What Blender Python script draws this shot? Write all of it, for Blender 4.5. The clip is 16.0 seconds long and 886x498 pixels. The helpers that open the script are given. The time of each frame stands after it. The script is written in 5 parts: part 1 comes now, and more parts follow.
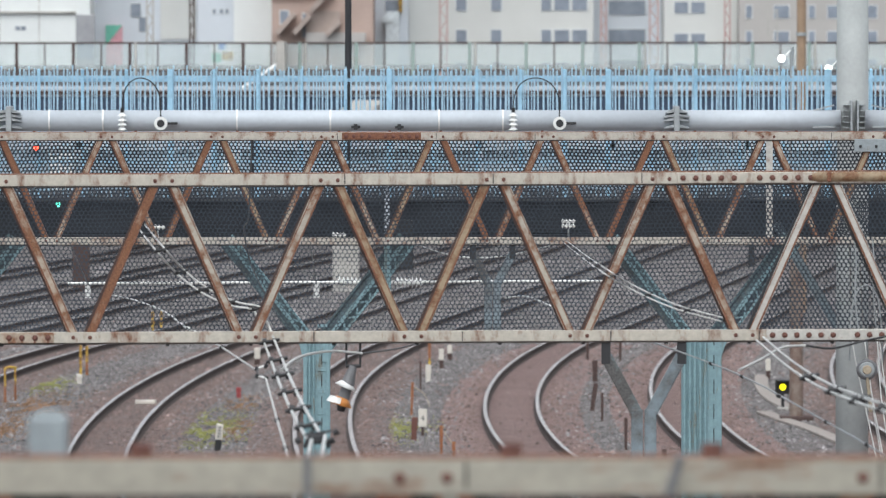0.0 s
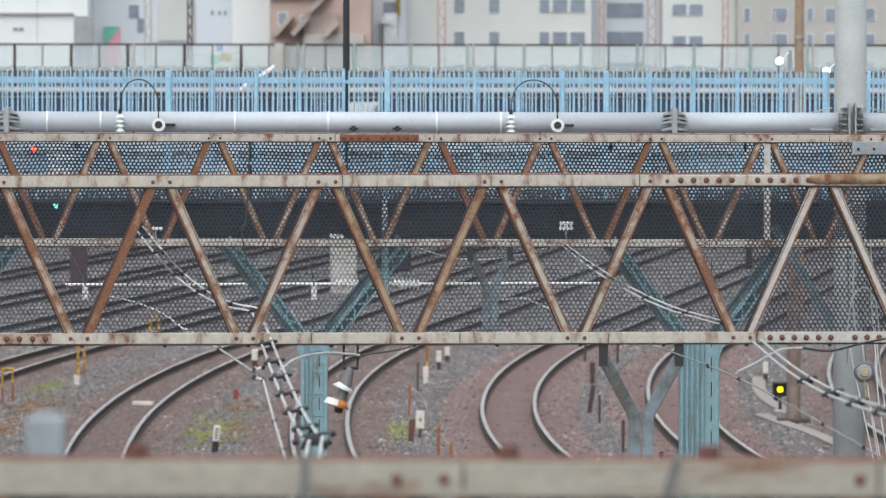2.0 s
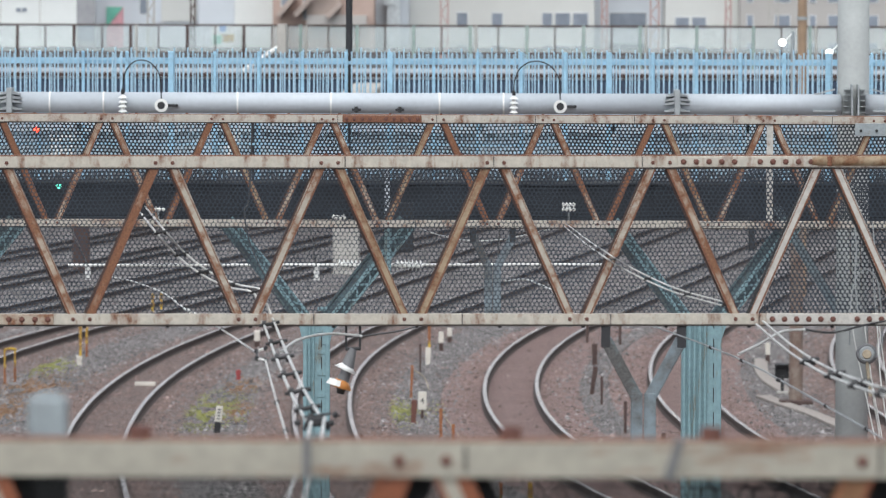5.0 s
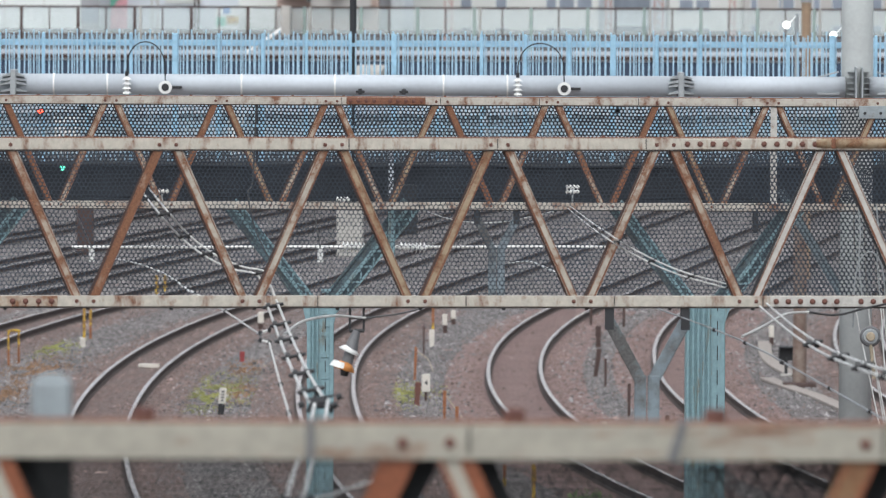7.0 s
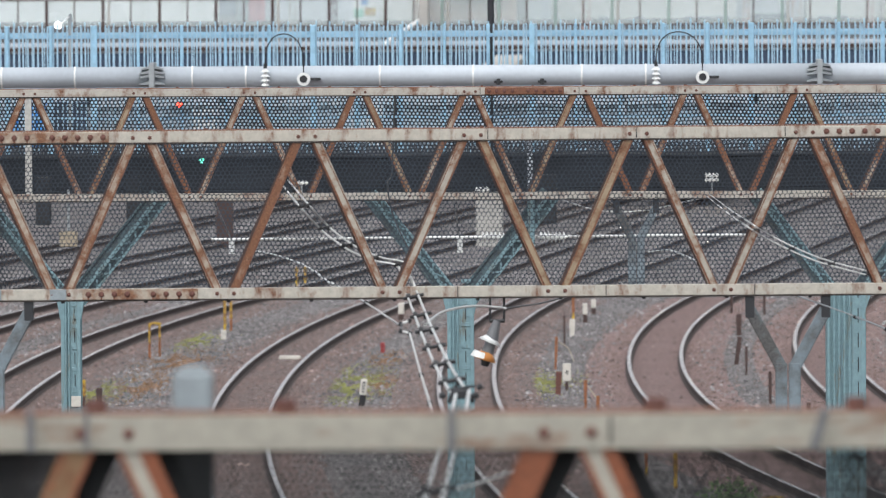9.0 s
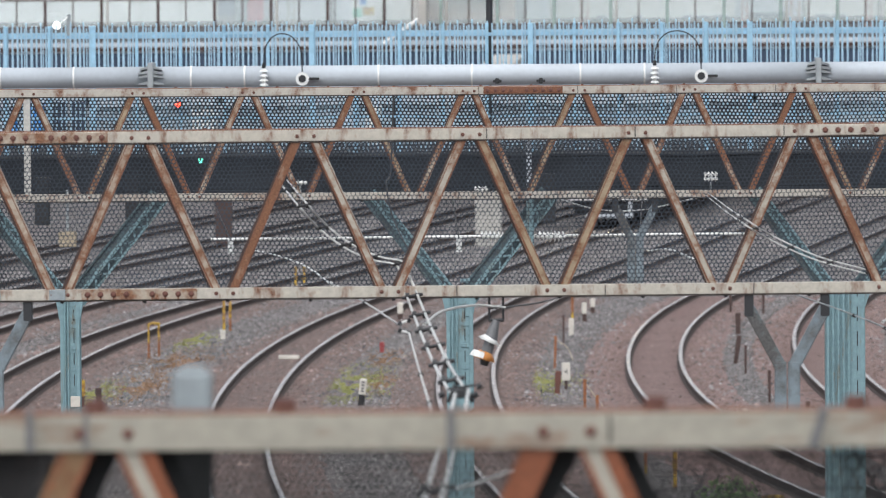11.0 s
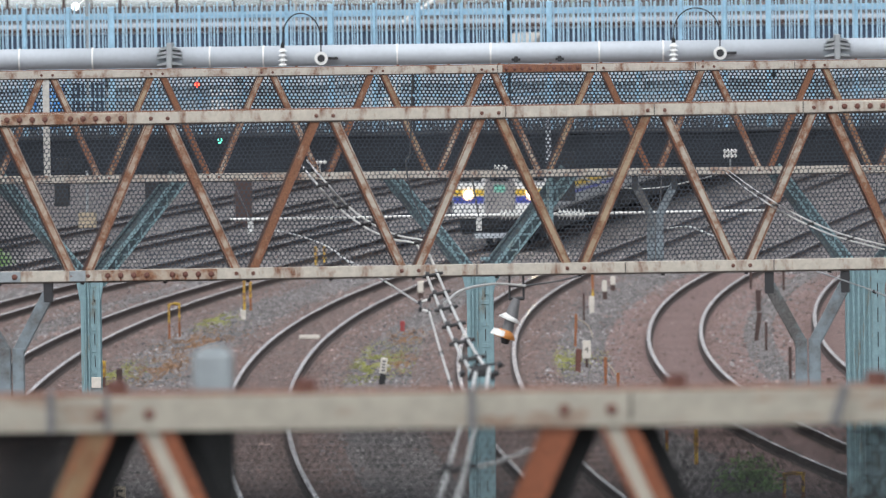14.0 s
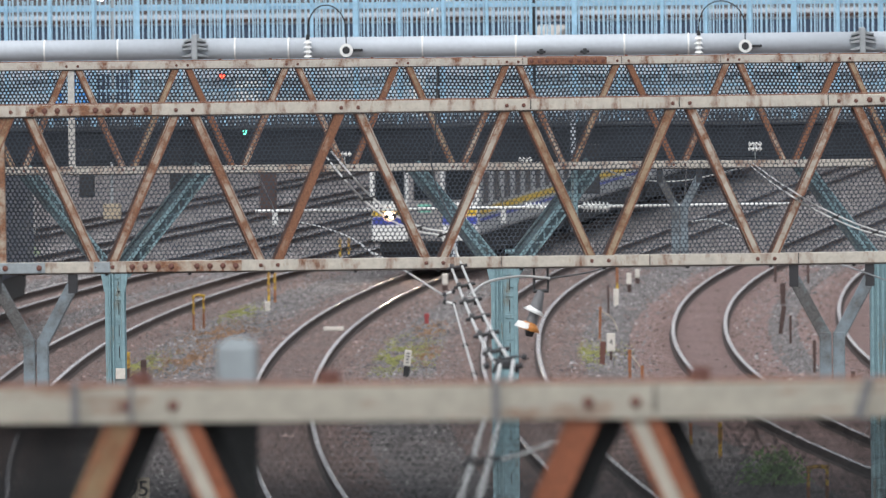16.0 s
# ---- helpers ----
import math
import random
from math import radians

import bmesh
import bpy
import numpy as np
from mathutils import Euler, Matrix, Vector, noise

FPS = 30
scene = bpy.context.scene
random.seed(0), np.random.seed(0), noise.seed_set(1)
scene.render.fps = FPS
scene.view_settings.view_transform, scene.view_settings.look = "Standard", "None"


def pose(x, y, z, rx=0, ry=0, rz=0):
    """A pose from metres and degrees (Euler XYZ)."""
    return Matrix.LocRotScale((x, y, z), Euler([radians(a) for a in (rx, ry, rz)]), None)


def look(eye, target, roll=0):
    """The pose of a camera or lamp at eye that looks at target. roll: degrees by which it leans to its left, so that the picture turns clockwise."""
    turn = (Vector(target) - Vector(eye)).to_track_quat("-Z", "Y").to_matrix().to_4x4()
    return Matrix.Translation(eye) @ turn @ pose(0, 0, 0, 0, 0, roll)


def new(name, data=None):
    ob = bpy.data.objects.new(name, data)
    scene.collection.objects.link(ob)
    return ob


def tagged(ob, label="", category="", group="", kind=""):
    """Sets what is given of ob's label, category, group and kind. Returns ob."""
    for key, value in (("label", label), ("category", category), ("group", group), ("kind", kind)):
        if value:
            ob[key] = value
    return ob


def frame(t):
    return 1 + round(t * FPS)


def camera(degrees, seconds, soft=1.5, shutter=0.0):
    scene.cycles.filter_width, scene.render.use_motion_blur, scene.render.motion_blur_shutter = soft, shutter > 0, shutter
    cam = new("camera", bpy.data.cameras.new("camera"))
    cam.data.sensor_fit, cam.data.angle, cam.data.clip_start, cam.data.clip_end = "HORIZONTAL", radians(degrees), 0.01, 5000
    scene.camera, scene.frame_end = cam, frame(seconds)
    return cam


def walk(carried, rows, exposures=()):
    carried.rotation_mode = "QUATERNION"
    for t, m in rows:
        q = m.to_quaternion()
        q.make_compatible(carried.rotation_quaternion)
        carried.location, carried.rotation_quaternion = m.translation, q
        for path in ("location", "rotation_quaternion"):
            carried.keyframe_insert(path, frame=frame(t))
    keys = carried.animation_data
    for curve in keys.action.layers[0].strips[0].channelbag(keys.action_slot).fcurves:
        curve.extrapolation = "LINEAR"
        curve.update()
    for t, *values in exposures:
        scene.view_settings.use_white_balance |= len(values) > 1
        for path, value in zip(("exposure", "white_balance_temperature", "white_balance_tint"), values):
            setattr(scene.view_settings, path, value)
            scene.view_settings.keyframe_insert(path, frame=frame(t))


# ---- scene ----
cam = camera(8.0, 16.0, soft=1.05, shutter=0.3)
EYE = 8.1
# seconds, yaw, pitch, roll: a long lens that stands still and is panned by hand
TURNS = [
    (0, -0.0008, -1.8948, 0.0184), (0.5, -0.0264, -1.9268, -0.0655), (1, -0.0264, -1.9555, -0.0745),
    (1.5, -0.0100, -1.9018, -0.1051), (2, -0.0186, -1.8779, -0.0875), (2.5, 0.0023, -1.8985, -0.0459),
    (3, 0.0503, -1.8997, -0.0624), (3.5, 0.0972, -1.9148, -0.0396), (4, 0.0496, -1.9537, -0.0784),
    (6.5, 0.0373, -2.1836, -0.2426), (7, 0.0436, -2.2111, -0.2275), (7.5, 0.0716, -2.2318, -0.1791),
    (8, 0.0932, -2.2999, -0.1557), (8.1, 0.3860, -2.3000, -0.0800), (8.2, 0.7660, -2.3050, -0.0100),
    (8.3, 0.9260, -2.3120, 0.0500), (8.4, 1.0060, -2.3200, 0.1000), (8.5, 1.0576, -2.3232, 0.1119),
    (9, 1.2862, -2.3010, 0.3180), (9.4, 1.2810, -2.3040, 0.3400), (11.5, 1.2712, -2.3072, 0.5378),
    (12, 1.2701, -2.3676, 0.7671), (12.5, 1.3362, -2.3541, 0.7921), (13, 1.3496, -2.3860, 0.8311),
    (13.5, 1.4047, -2.4664, 0.8477), (14, 1.4385, -2.4966, 0.7847), (14.5, 1.4650, -2.4873, 0.6646),
    (15, 1.5443, -2.4667, 0.6732), (15.5, 1.6358, -2.4567, 0.6935), (16, 1.6676, -2.5642, 0.6264),
]
walk(cam, [(t, pose(0, 0, EYE, 90 + pitch, roll, yaw)) for t, yaw, pitch, roll in TURNS],
     exposures=[(0, 0.42, 6170, 7), (16, 0.42, 6230, 9)])
cam.data.dof.use_dof = True
cam.data.dof.focus_distance = 58.0
cam.data.dof.aperture_fstop = 7.0

# ---- light: an overcast day ----
world = bpy.data.worlds.new("overcast_sky")
scene.world = world
world.use_nodes = True
wn, wl = world.node_tree.nodes, world.node_tree.links
sky = wn.new("ShaderNodeTexSky")
sky.sky_type, sky.sun_disc = "NISHITA", False
sky.sun_elevation, sky.sun_rotation = radians(50), radians(200)
sky.air_density, sky.dust_density = 1.0, 3.0
grey = wn.new("ShaderNodeHueSaturation")
grey.inputs["Saturation"].default_value = 0.25
wl.new(sky.outputs[0], grey.inputs["Color"])
wl.new(grey.outputs[0], wn["Background"].inputs["Color"])
wn["Background"].inputs["Strength"].default_value = 0.15
sun = new("sun", bpy.data.lights.new("sun", "SUN"))
sun.data.energy, sun.data.angle, sun.data.color = 1.2, radians(45), (1.0, 0.97, 0.93)
sun.matrix_world = look((0, 0, 60), (-10, 24, 0))


# ---- materials ----
def nodes_of(name):
    m = bpy.data.materials.new(name)
    m.use_nodes = True
    n, l = m.node_tree.nodes, m.node_tree.links
    return m, n, l, n["Principled BSDF"]


def noise_at(n, l, scale, detail=4, rough=0.6, stretch=(1, 1, 1)):
    co = n.new("ShaderNodeTexCoord")
    mp = n.new("ShaderNodeMapping")
    mp.inputs["Scale"].default_value = stretch
    tx = n.new("ShaderNodeTexNoise")
    tx.inputs["Scale"].default_value, tx.inputs["Detail"].default_value, tx.inputs["Roughness"].default_value = scale, detail, rough
    l.new(co.outputs["Object"], mp.inputs[0])
    l.new(mp.outputs[0], tx.inputs["Vector"])
    return tx.outputs[0]


def ramp(n, l, fac, stops):
    r = n.new("ShaderNodeValToRGB")
    while len(r.color_ramp.elements) < len(stops):
        r.color_ramp.elements.new(0.5)
    for e, (p, c) in zip(r.color_ramp.elements, stops):
        e.position, e.color = p, (*c, 1) if len(c) == 3 else c
    l.new(fac, r.inputs[0])
    return r.outputs[0]


def mix(n, l, fac, a, b):
    m = n.new("ShaderNodeMix")
    m.data_type = "RGBA"
    for sock, v in ((m.inputs[0], fac), (m.inputs[6], a), (m.inputs[7], b)):
        if isinstance(v, (int, float)):
            sock.default_value = v
        elif isinstance(v, tuple):
            sock.default_value = (*v, 1)
        else:
            l.new(v, sock)
    return m.outputs[2]


def bump(n, l, bs, height, strength, dist):
    b = n.new("ShaderNodeBump")
    b.inputs["Strength"].default_value, b.inputs["Distance"].default_value = strength, dist
    l.new(height, b.inputs["Height"])
    l.new(b.outputs[0], bs.inputs["Normal"])


def plain(name, col, rough=0.6, metal=0.0, scale=3.0, vary=0.25, fine=40.0, relief=0.1):
    """Two scales of tone over one base colour."""
    m, n, l, bs = nodes_of(name)
    a, b = noise_at(n, l, scale, 5), noise_at(n, l, fine, 3)
    lo, hi = tuple(c * (1 - vary) for c in col), tuple(min(1, c * (1 + vary)) for c in col)
    c1 = ramp(n, l, a, [(0.3, lo), (0.7, hi)])
    c2 = ramp(n, l, b, [(0.3, lo), (0.7, hi)])
    l.new(mix(n, l, 0.35, c1, c2), bs.inputs["Base Color"])
    bs.inputs["Roughness"].default_value, bs.inputs["Metallic"].default_value = rough, metal
    if relief:
        bump(n, l, bs, b, relief, 0.01)
    return m


def painted(name, paint, rust=(0.15, 0.064, 0.032), amount=0.5, scale=6.0, stretch=(1, 1, 1), by_object=0.0, rough=0.55):
    """Old paint with rust breaking through; by_object varies how far it has gone from member to member."""
    m, n, l, bs = nodes_of(name)
    big, mid, fine = noise_at(n, l, scale, 6, 0.65, stretch), noise_at(n, l, scale * 5, 5, 0.7), noise_at(n, l, 90, 3)
    add = n.new("ShaderNodeMath")
    add.operation = "MULTIPLY_ADD"
    l.new(mid, add.inputs[0])
    add.inputs[1].default_value = 0.35
    l.new(big, add.inputs[2])
    info = n.new("ShaderNodeObjectInfo")
    off = n.new("ShaderNodeMath")
    off.operation = "MULTIPLY_ADD"
    l.new(info.outputs["Random"], off.inputs[0])
    off.inputs[1].default_value = by_object
    l.new(add.outputs[0], off.inputs[2])
    cut = 0.98 - 0.6 * amount + 0.5 * by_object
    mask = ramp(n, l, off.outputs[0], [(max(0, cut - 0.10), (0, 0, 0)), (min(1, cut + 0.06), (1, 1, 1))])
    dirt = ramp(n, l, mid, [(0.3, tuple(c * 0.72 for c in paint)), (0.65, paint)])
    rusty = ramp(n, l, fine, [(0.3, tuple(c * 0.55 for c in rust)), (0.7, tuple(c * 1.6 for c in rust))])
    l.new(mix(n, l, mask, dirt, rusty), bs.inputs["Base Color"])
    bs.inputs["Roughness"].default_value = rough
    bump(n, l, bs, fine, 0.15, 0.004)
    return m


def glow(name, col, strength):
    m, n, l, bs = nodes_of(name)
    bs.inputs["Base Color"].default_value = (*col, 1)
    bs.inputs["Emission Color"].default_value, bs.inputs["Emission Strength"].default_value = (*col, 1), strength
    return m


def gravel(name, tones, stain, stain_scale=0.35, stone=22.0):
    m, n, l, bs = nodes_of(name)
    co = n.new("ShaderNodeTexCoord")
    vo = n.new("ShaderNodeTexVoronoi")
    vo.inputs["Scale"].default_value = stone
    l.new(co.outputs["Object"], vo.inputs["Vector"])
    sep = n.new("ShaderNodeSeparateColor")
    l.new(vo.outputs["Color"], sep.inputs[0])
    stones = ramp(n, l, sep.outputs[0], [(0.0, tones[0]), (0.5, tones[1]), (0.85, tones[2]), (1.0, tones[3])])
    patch = ramp(n, l, noise_at(n, l, stain_scale, 6, 0.7), [(0.4, (0, 0, 0)), (0.66, (0.75, 0.75, 0.75))])
    col = mix(n, l, patch, stones, mix(n, l, 0.55, stones, stain))
    # shade between the stones is multiplied into the colour towards their gaps
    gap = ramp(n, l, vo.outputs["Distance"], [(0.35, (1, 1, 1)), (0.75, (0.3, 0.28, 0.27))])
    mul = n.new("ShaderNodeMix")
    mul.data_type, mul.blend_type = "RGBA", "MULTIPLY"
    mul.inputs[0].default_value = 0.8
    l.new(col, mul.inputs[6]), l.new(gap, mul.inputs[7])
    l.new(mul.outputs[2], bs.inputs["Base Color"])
    bs.inputs["Roughness"].default_value = 0.9
    inv = n.new("ShaderNodeMath")
    inv.operation = "SUBTRACT"
    inv.inputs[0].default_value = 1.0
    l.new(vo.outputs["Distance"], inv.inputs[1])
    bump(n, l, bs, inv.outputs[0], 1.0, 0.03)
    return m


CREAM = painted("cream_paint_rusting", (0.52, 0.48, 0.41), amount=0.33, scale=4.2, stretch=(2.0, 1, 0.6))
CREAM_FAR = painted("cream_paint_streaked", (0.50, 0.46, 0.40), amount=0.36, scale=3.5, stretch=(1.2, 1, 0.9))
CREAM_NEAR = painted("beige_paint_weathered", (0.375, 0.35, 0.29), amount=0.26, scale=4, stretch=(0.5, 1, 3))
DIAG_RUST = painted("diagonal_rusted_through", (0.40, 0.30, 0.22), rust=(0.175, 0.076, 0.036), amount=0.74, scale=5)
DIAG_MIX = painted("diagonal_half_rusted", (0.45, 0.38, 0.30), rust=(0.175, 0.08, 0.04), amount=0.50, scale=6)
DIAG_CREAM = painted("diagonal_cream_mottled", (0.46, 0.42, 0.35), rust=(0.17, 0.075, 0.035), amount=0.40, scale=7)
DIAG_TAN = painted("diagonal_tan_stained", (0.37, 0.285, 0.185), rust=(0.17, 0.085, 0.042), amount=0.44, scale=6)
NEAR_RUST = painted("diagonal_bright_rust", (0.24, 0.11, 0.055), rust=(0.18, 0.056, 0.022), amount=0.75, scale=6)
NEAR_CREAM = painted("diagonal_cream_close", (0.42, 0.385, 0.32), rust=(0.19, 0.085, 0.04), amount=0.24, scale=5)
NEAR_TAN = painted("diagonal_dark_tan", (0.25, 0.165, 0.085), rust=(0.16, 0.075, 0.032), amount=0.45, scale=5)
DIAG_PALE = painted("diagonal_repainted", (0.52, 0.50, 0.46), amount=0.20, scale=5)
RUST = painted("rusted_plate", (0.35, 0.26, 0.2), rust=(0.16, 0.064, 0.033), amount=0.80, scale=9)
CHORD_SHADE = painted("shaded_underside", (0.06, 0.05, 0.045), rust=(0.035, 0.025, 0.02), amount=0.6, scale=6)
RIVET = plain("rusty_rivet", (0.13, 0.055, 0.042), 0.8, scale=30)
BLACKSTEEL = plain("black_steel", (0.006, 0.0068, 0.0075), 0.9, vary=0.4)
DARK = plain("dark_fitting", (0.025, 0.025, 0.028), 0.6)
GIRDER = plain("dark_blue_grey_steel", (0.013, 0.017, 0.022), 0.75, scale=0.8, vary=0.5, fine=9)
MESH = plain("grey_mesh_wire", (0.036, 0.046, 0.062), 0.5, 0.2, scale=1.2, vary=0.55)
MESH_FAR = plain("dark_mesh_wire", (0.017, 0.022, 0.031), 0.6, 0.1, scale=1.2, vary=0.5)
MESH_NEAR = plain("sooty_mesh_wire", (0.014, 0.015, 0.016), 0.8, scale=2, vary=0.4)
# TEAL darkened for the shaded side of the knee braces
TEAL_SHADED = painted("shaded_teal_paint", (0.10, 0.15, 0.165), rust=(0.06, 0.07, 0.07), amount=0.4, scale=5)
TEAL = painted("teal_paint", (0.215, 0.335, 0.365), rust=(0.13, 0.12, 0.09), amount=0.24, scale=3, stretch=(4, 4, 0.6))
PALEGREY = painted("pale_grey_paint", (0.30, 0.335, 0.35), rust=(0.2, 0.2, 0.2), amount=0.25, scale=4)
GREYBLUE = painted("grey_blue_paint", (0.17, 0.21, 0.23), rust=(0.12, 0.12, 0.12), amount=0.25, scale=4)
FORKPAINT = painted("grey_blue_paint_sooted", (0.22, 0.27, 0.30), rust=(0.075, 0.072, 0.07), amount=0.42, scale=1.6)
PIPE = plain("galvanised_pipe", (0.48, 0.515, 0.555), 0.68, 0.08, scale=1.5, vary=0.10, fine=15)
MASTGREY = plain("weathered_grey_mast", (0.36, 0.375, 0.37), 0.75, 0.0, scale=1.2, vary=0.14, fine=14)
ZINC = plain("dull_zinc", (0.36, 0.38, 0.39), 0.55, 0.5, scale=2, vary=0.2)
WHITE = plain("white_porcelain", (0.75, 0.75, 0.73), 0.3, scale=5, vary=0.08)
MARKER = plain("cream_marker_paint", (0.58, 0.54, 0.48), 0.7, scale=7, vary=0.15)
TROUGH = plain("brownish_concrete", (0.29, 0.255, 0.23), 0.9, scale=1.5, vary=0.2, fine=18)
SIGNCREAM = plain("weathered_cream_board", (0.46, 0.40, 0.31), 0.8, scale=6, vary=0.25)
CAPGREY = plain("dark_grey_cap", (0.16, 0.16, 0.165), 0.6, 0.3)
WIRE = plain("pale_cable", (0.62, 0.62, 0.60), 0.45, 0.3, scale=8, vary=0.2)
BLACK = plain("black_rubber", (0.018, 0.018, 0.02), 0.5)
BLUE = painted("sky_blue_paint", (0.36, 0.59, 0.76), rust=(0.20, 0.35, 0.48), amount=0.3, scale=2)
PALING = painted("pale_blue_grey_paint", (0.40, 0.58, 0.71), rust=(0.32, 0.45, 0.54), amount=0.34, scale=2)
NAVY = plain("dark_navy_panel", (0.03, 0.05, 0.09), 0.5)
PARAPET = plain("stained_parapet", (0.40, 0.46, 0.51), 0.8, scale=0.9, vary=0.75, fine=2.5)
TARP = plain("blue_sheeting", (0.05, 0.24, 0.62), 0.5, scale=5, vary=0.35)
CONCRETE = plain("pale_concrete", (0.42, 0.40, 0.37), 0.85, scale=1.2, vary=0.25, fine=20, relief=0.3)
SLAB = plain("dark_asphalt_deck", (0.06, 0.062, 0.066), 0.9, scale=0.6, vary=0.3)
YELLOW = painted("yellow_paint", (0.62, 0.40, 0.04), amount=0.45, scale=8)
ORANGE_RUST = plain("orange_rust", (0.25, 0.10, 0.045), 0.85, scale=12, vary=0.5)
WOOD = plain("weathered_wood", (0.35, 0.29, 0.21), 0.85, scale=6, vary=0.3)
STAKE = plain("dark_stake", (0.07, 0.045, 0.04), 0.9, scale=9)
RED = plain("faded_red_paint", (0.28, 0.05, 0.05), 0.7)
AMBERGLASS = plain("amber_porcelain", (0.50, 0.20, 0.05), 0.3)
RAILTOP = plain("polished_rail", (0.50, 0.435, 0.415), 0.25, 0.6, scale=2, vary=0.15)
RAILSIDE = plain("rusty_rail_web", (0.062, 0.044, 0.039), 0.85, scale=6, vary=0.4)
SLEEPER = plain("stained_sleeper", (0.15, 0.10, 0.085), 0.9, scale=4, vary=0.35)
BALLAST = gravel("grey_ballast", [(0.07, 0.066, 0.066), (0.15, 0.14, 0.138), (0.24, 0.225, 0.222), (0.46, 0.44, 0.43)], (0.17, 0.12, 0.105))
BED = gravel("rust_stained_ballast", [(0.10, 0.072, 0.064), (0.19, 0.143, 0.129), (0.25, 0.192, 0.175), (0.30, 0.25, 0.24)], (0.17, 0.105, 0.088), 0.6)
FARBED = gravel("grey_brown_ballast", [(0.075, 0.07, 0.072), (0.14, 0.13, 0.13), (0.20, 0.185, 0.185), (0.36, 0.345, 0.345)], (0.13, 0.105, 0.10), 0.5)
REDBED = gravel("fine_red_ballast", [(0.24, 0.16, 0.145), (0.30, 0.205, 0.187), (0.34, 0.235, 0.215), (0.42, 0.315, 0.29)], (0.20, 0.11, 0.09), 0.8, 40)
MOSS = plain("moss_green", (0.32, 0.325, 0.115), 0.95, scale=5, vary=0.5)
DRYWEED = plain("dry_orange_weed", (0.33, 0.20, 0.12), 0.95, scale=5, vary=0.5)
LEAF = plain("bush_leaf", (0.17, 0.32, 0.085), 0.7, scale=9, vary=0.5)

# ---- builders ----
F = 784 / math.tan(radians(4.0))


def at(x, y, s):
    """A place from sight lines: across, down, and the scale s (far is small)."""
    return Vector(((x - 784) / s, F / s, EYE - (y - 70) / s))


def link(name, bm, mat, parent=None, label="", smooth=False):
    me = bpy.data.meshes.new(name)
    bm.to_mesh(me)
    bm.free()
    for m in mat if isinstance(mat, (list, tuple)) else [mat]:
        me.materials.append(m)
    if smooth:
        me.polygons.foreach_set("use_smooth", [True] * len(me.polygons))
    ob = new(name, me)
    if parent:
        ob.parent = parent
    if label:
        ob["label"] = label
    return ob


def part(name, bm, mat, parent, label="", smooth=False):
    return link(name, bm, mat, parent, label, smooth)


def thing(name, label, category, group="", kind="", loc=(0, 0, 0)):
    ob = new(name)
    ob.empty_display_size = 0.2
    ob.location = loc
    return tagged(ob, label, category, group, kind)


def box(bm, lo, hi, bevel=0.0, index=0):
    r = bmesh.ops.create_cube(bm, size=1, matrix=Matrix.Translation((Vector(lo) + Vector(hi)) / 2) @ Matrix.Diagonal((*(Vector(hi) - Vector(lo)), 1)))
    fs = {f for v in r["verts"] for f in v.link_faces}
    for f in fs:
        f.material_index = index
    if bevel:
        es = list({e for v in r["verts"] for e in v.link_edges})
        bmesh.ops.bevel(bm, geom=es, offset=bevel, segments=1, affect="EDGES")
    return bm


def bar(bm, a, b, w, d, bevel=0.0):
    """A box beam from a to b, w wide across the view and d deep."""
    a, b = Vector(a), Vector(b)
    z = (b - a).normalized()
    y = Vector((0, 1, 0)) if abs(z.y) < 0.9 else Vector((0, 0, 1))
    x = y.cross(z).normalized()
    y = z.cross(x)
    rot = Matrix((x, y, z)).transposed().to_4x4()
    r = bmesh.ops.create_cube(bm, size=1, matrix=Matrix.Translation((a + b) / 2) @ rot @ Matrix.Diagonal((w, d, (b - a).length, 1)))
    if bevel:
        bmesh.ops.bevel(bm, geom=list({e for v in r["verts"] for e in v.link_edges}), offset=bevel, segments=1, affect="EDGES")
    return bm


def rod(bm, a, b, r, r2=None, seg=10):
    a, b = Vector(a), Vector(b)
    q = (b - a).to_track_quat("Z", "Y").to_matrix().to_4x4()
    bmesh.ops.create_cone(bm, cap_ends=True, segments=seg, radius1=r, radius2=r if r2 is None else r2, depth=(b - a).length, matrix=Matrix.Translation((a + b) / 2) @ q)
    return bm


def tube(bm, pts, r, seg=6):
    """A round cable through pts."""
    rings = []
    for i, p in enumerate(pts):
        d = (pts[min(i + 1, len(pts) - 1)] - pts[max(i - 1, 0)]).normalized()
        u = d.cross(Vector((0, 0, 1)) if abs(d.z) < 0.95 else Vector((1, 0, 0))).normalized()
        v = d.cross(u)
        rings.append([bm.verts.new(p + r * (math.cos(k * math.tau / seg) * u + math.sin(k * math.tau / seg) * v)) for k in range(seg)])
    for a, b in zip(rings, rings[1:]):
        for k in range(seg):
            bm.faces.new((a[k], a[(k + 1) % seg], b[(k + 1) % seg], b[k]))
    bm.faces.new(rings[0]), bm.faces.new(rings[-1][::-1])
    return bm


def curve_points(ctrl, n=8):
    """A smooth line through the control points (Catmull-Rom)."""
    c = [ctrl[0] * 2 - ctrl[1], *ctrl, ctrl[-1] * 2 - ctrl[-2]]
    out = []
    for i in range(1, len(c) - 2):
        for k in range(n):
            t = k / n
            a, b, d, e = c[i - 1], c[i], c[i + 1], c[i + 2]
            out.append(0.5 * (2 * b + (d - a) * t + (2 * a - 5 * b + 4 * d - e) * t * t + (3 * b - a - 3 * d + e) * t ** 3))
    return out + [ctrl[-1]]


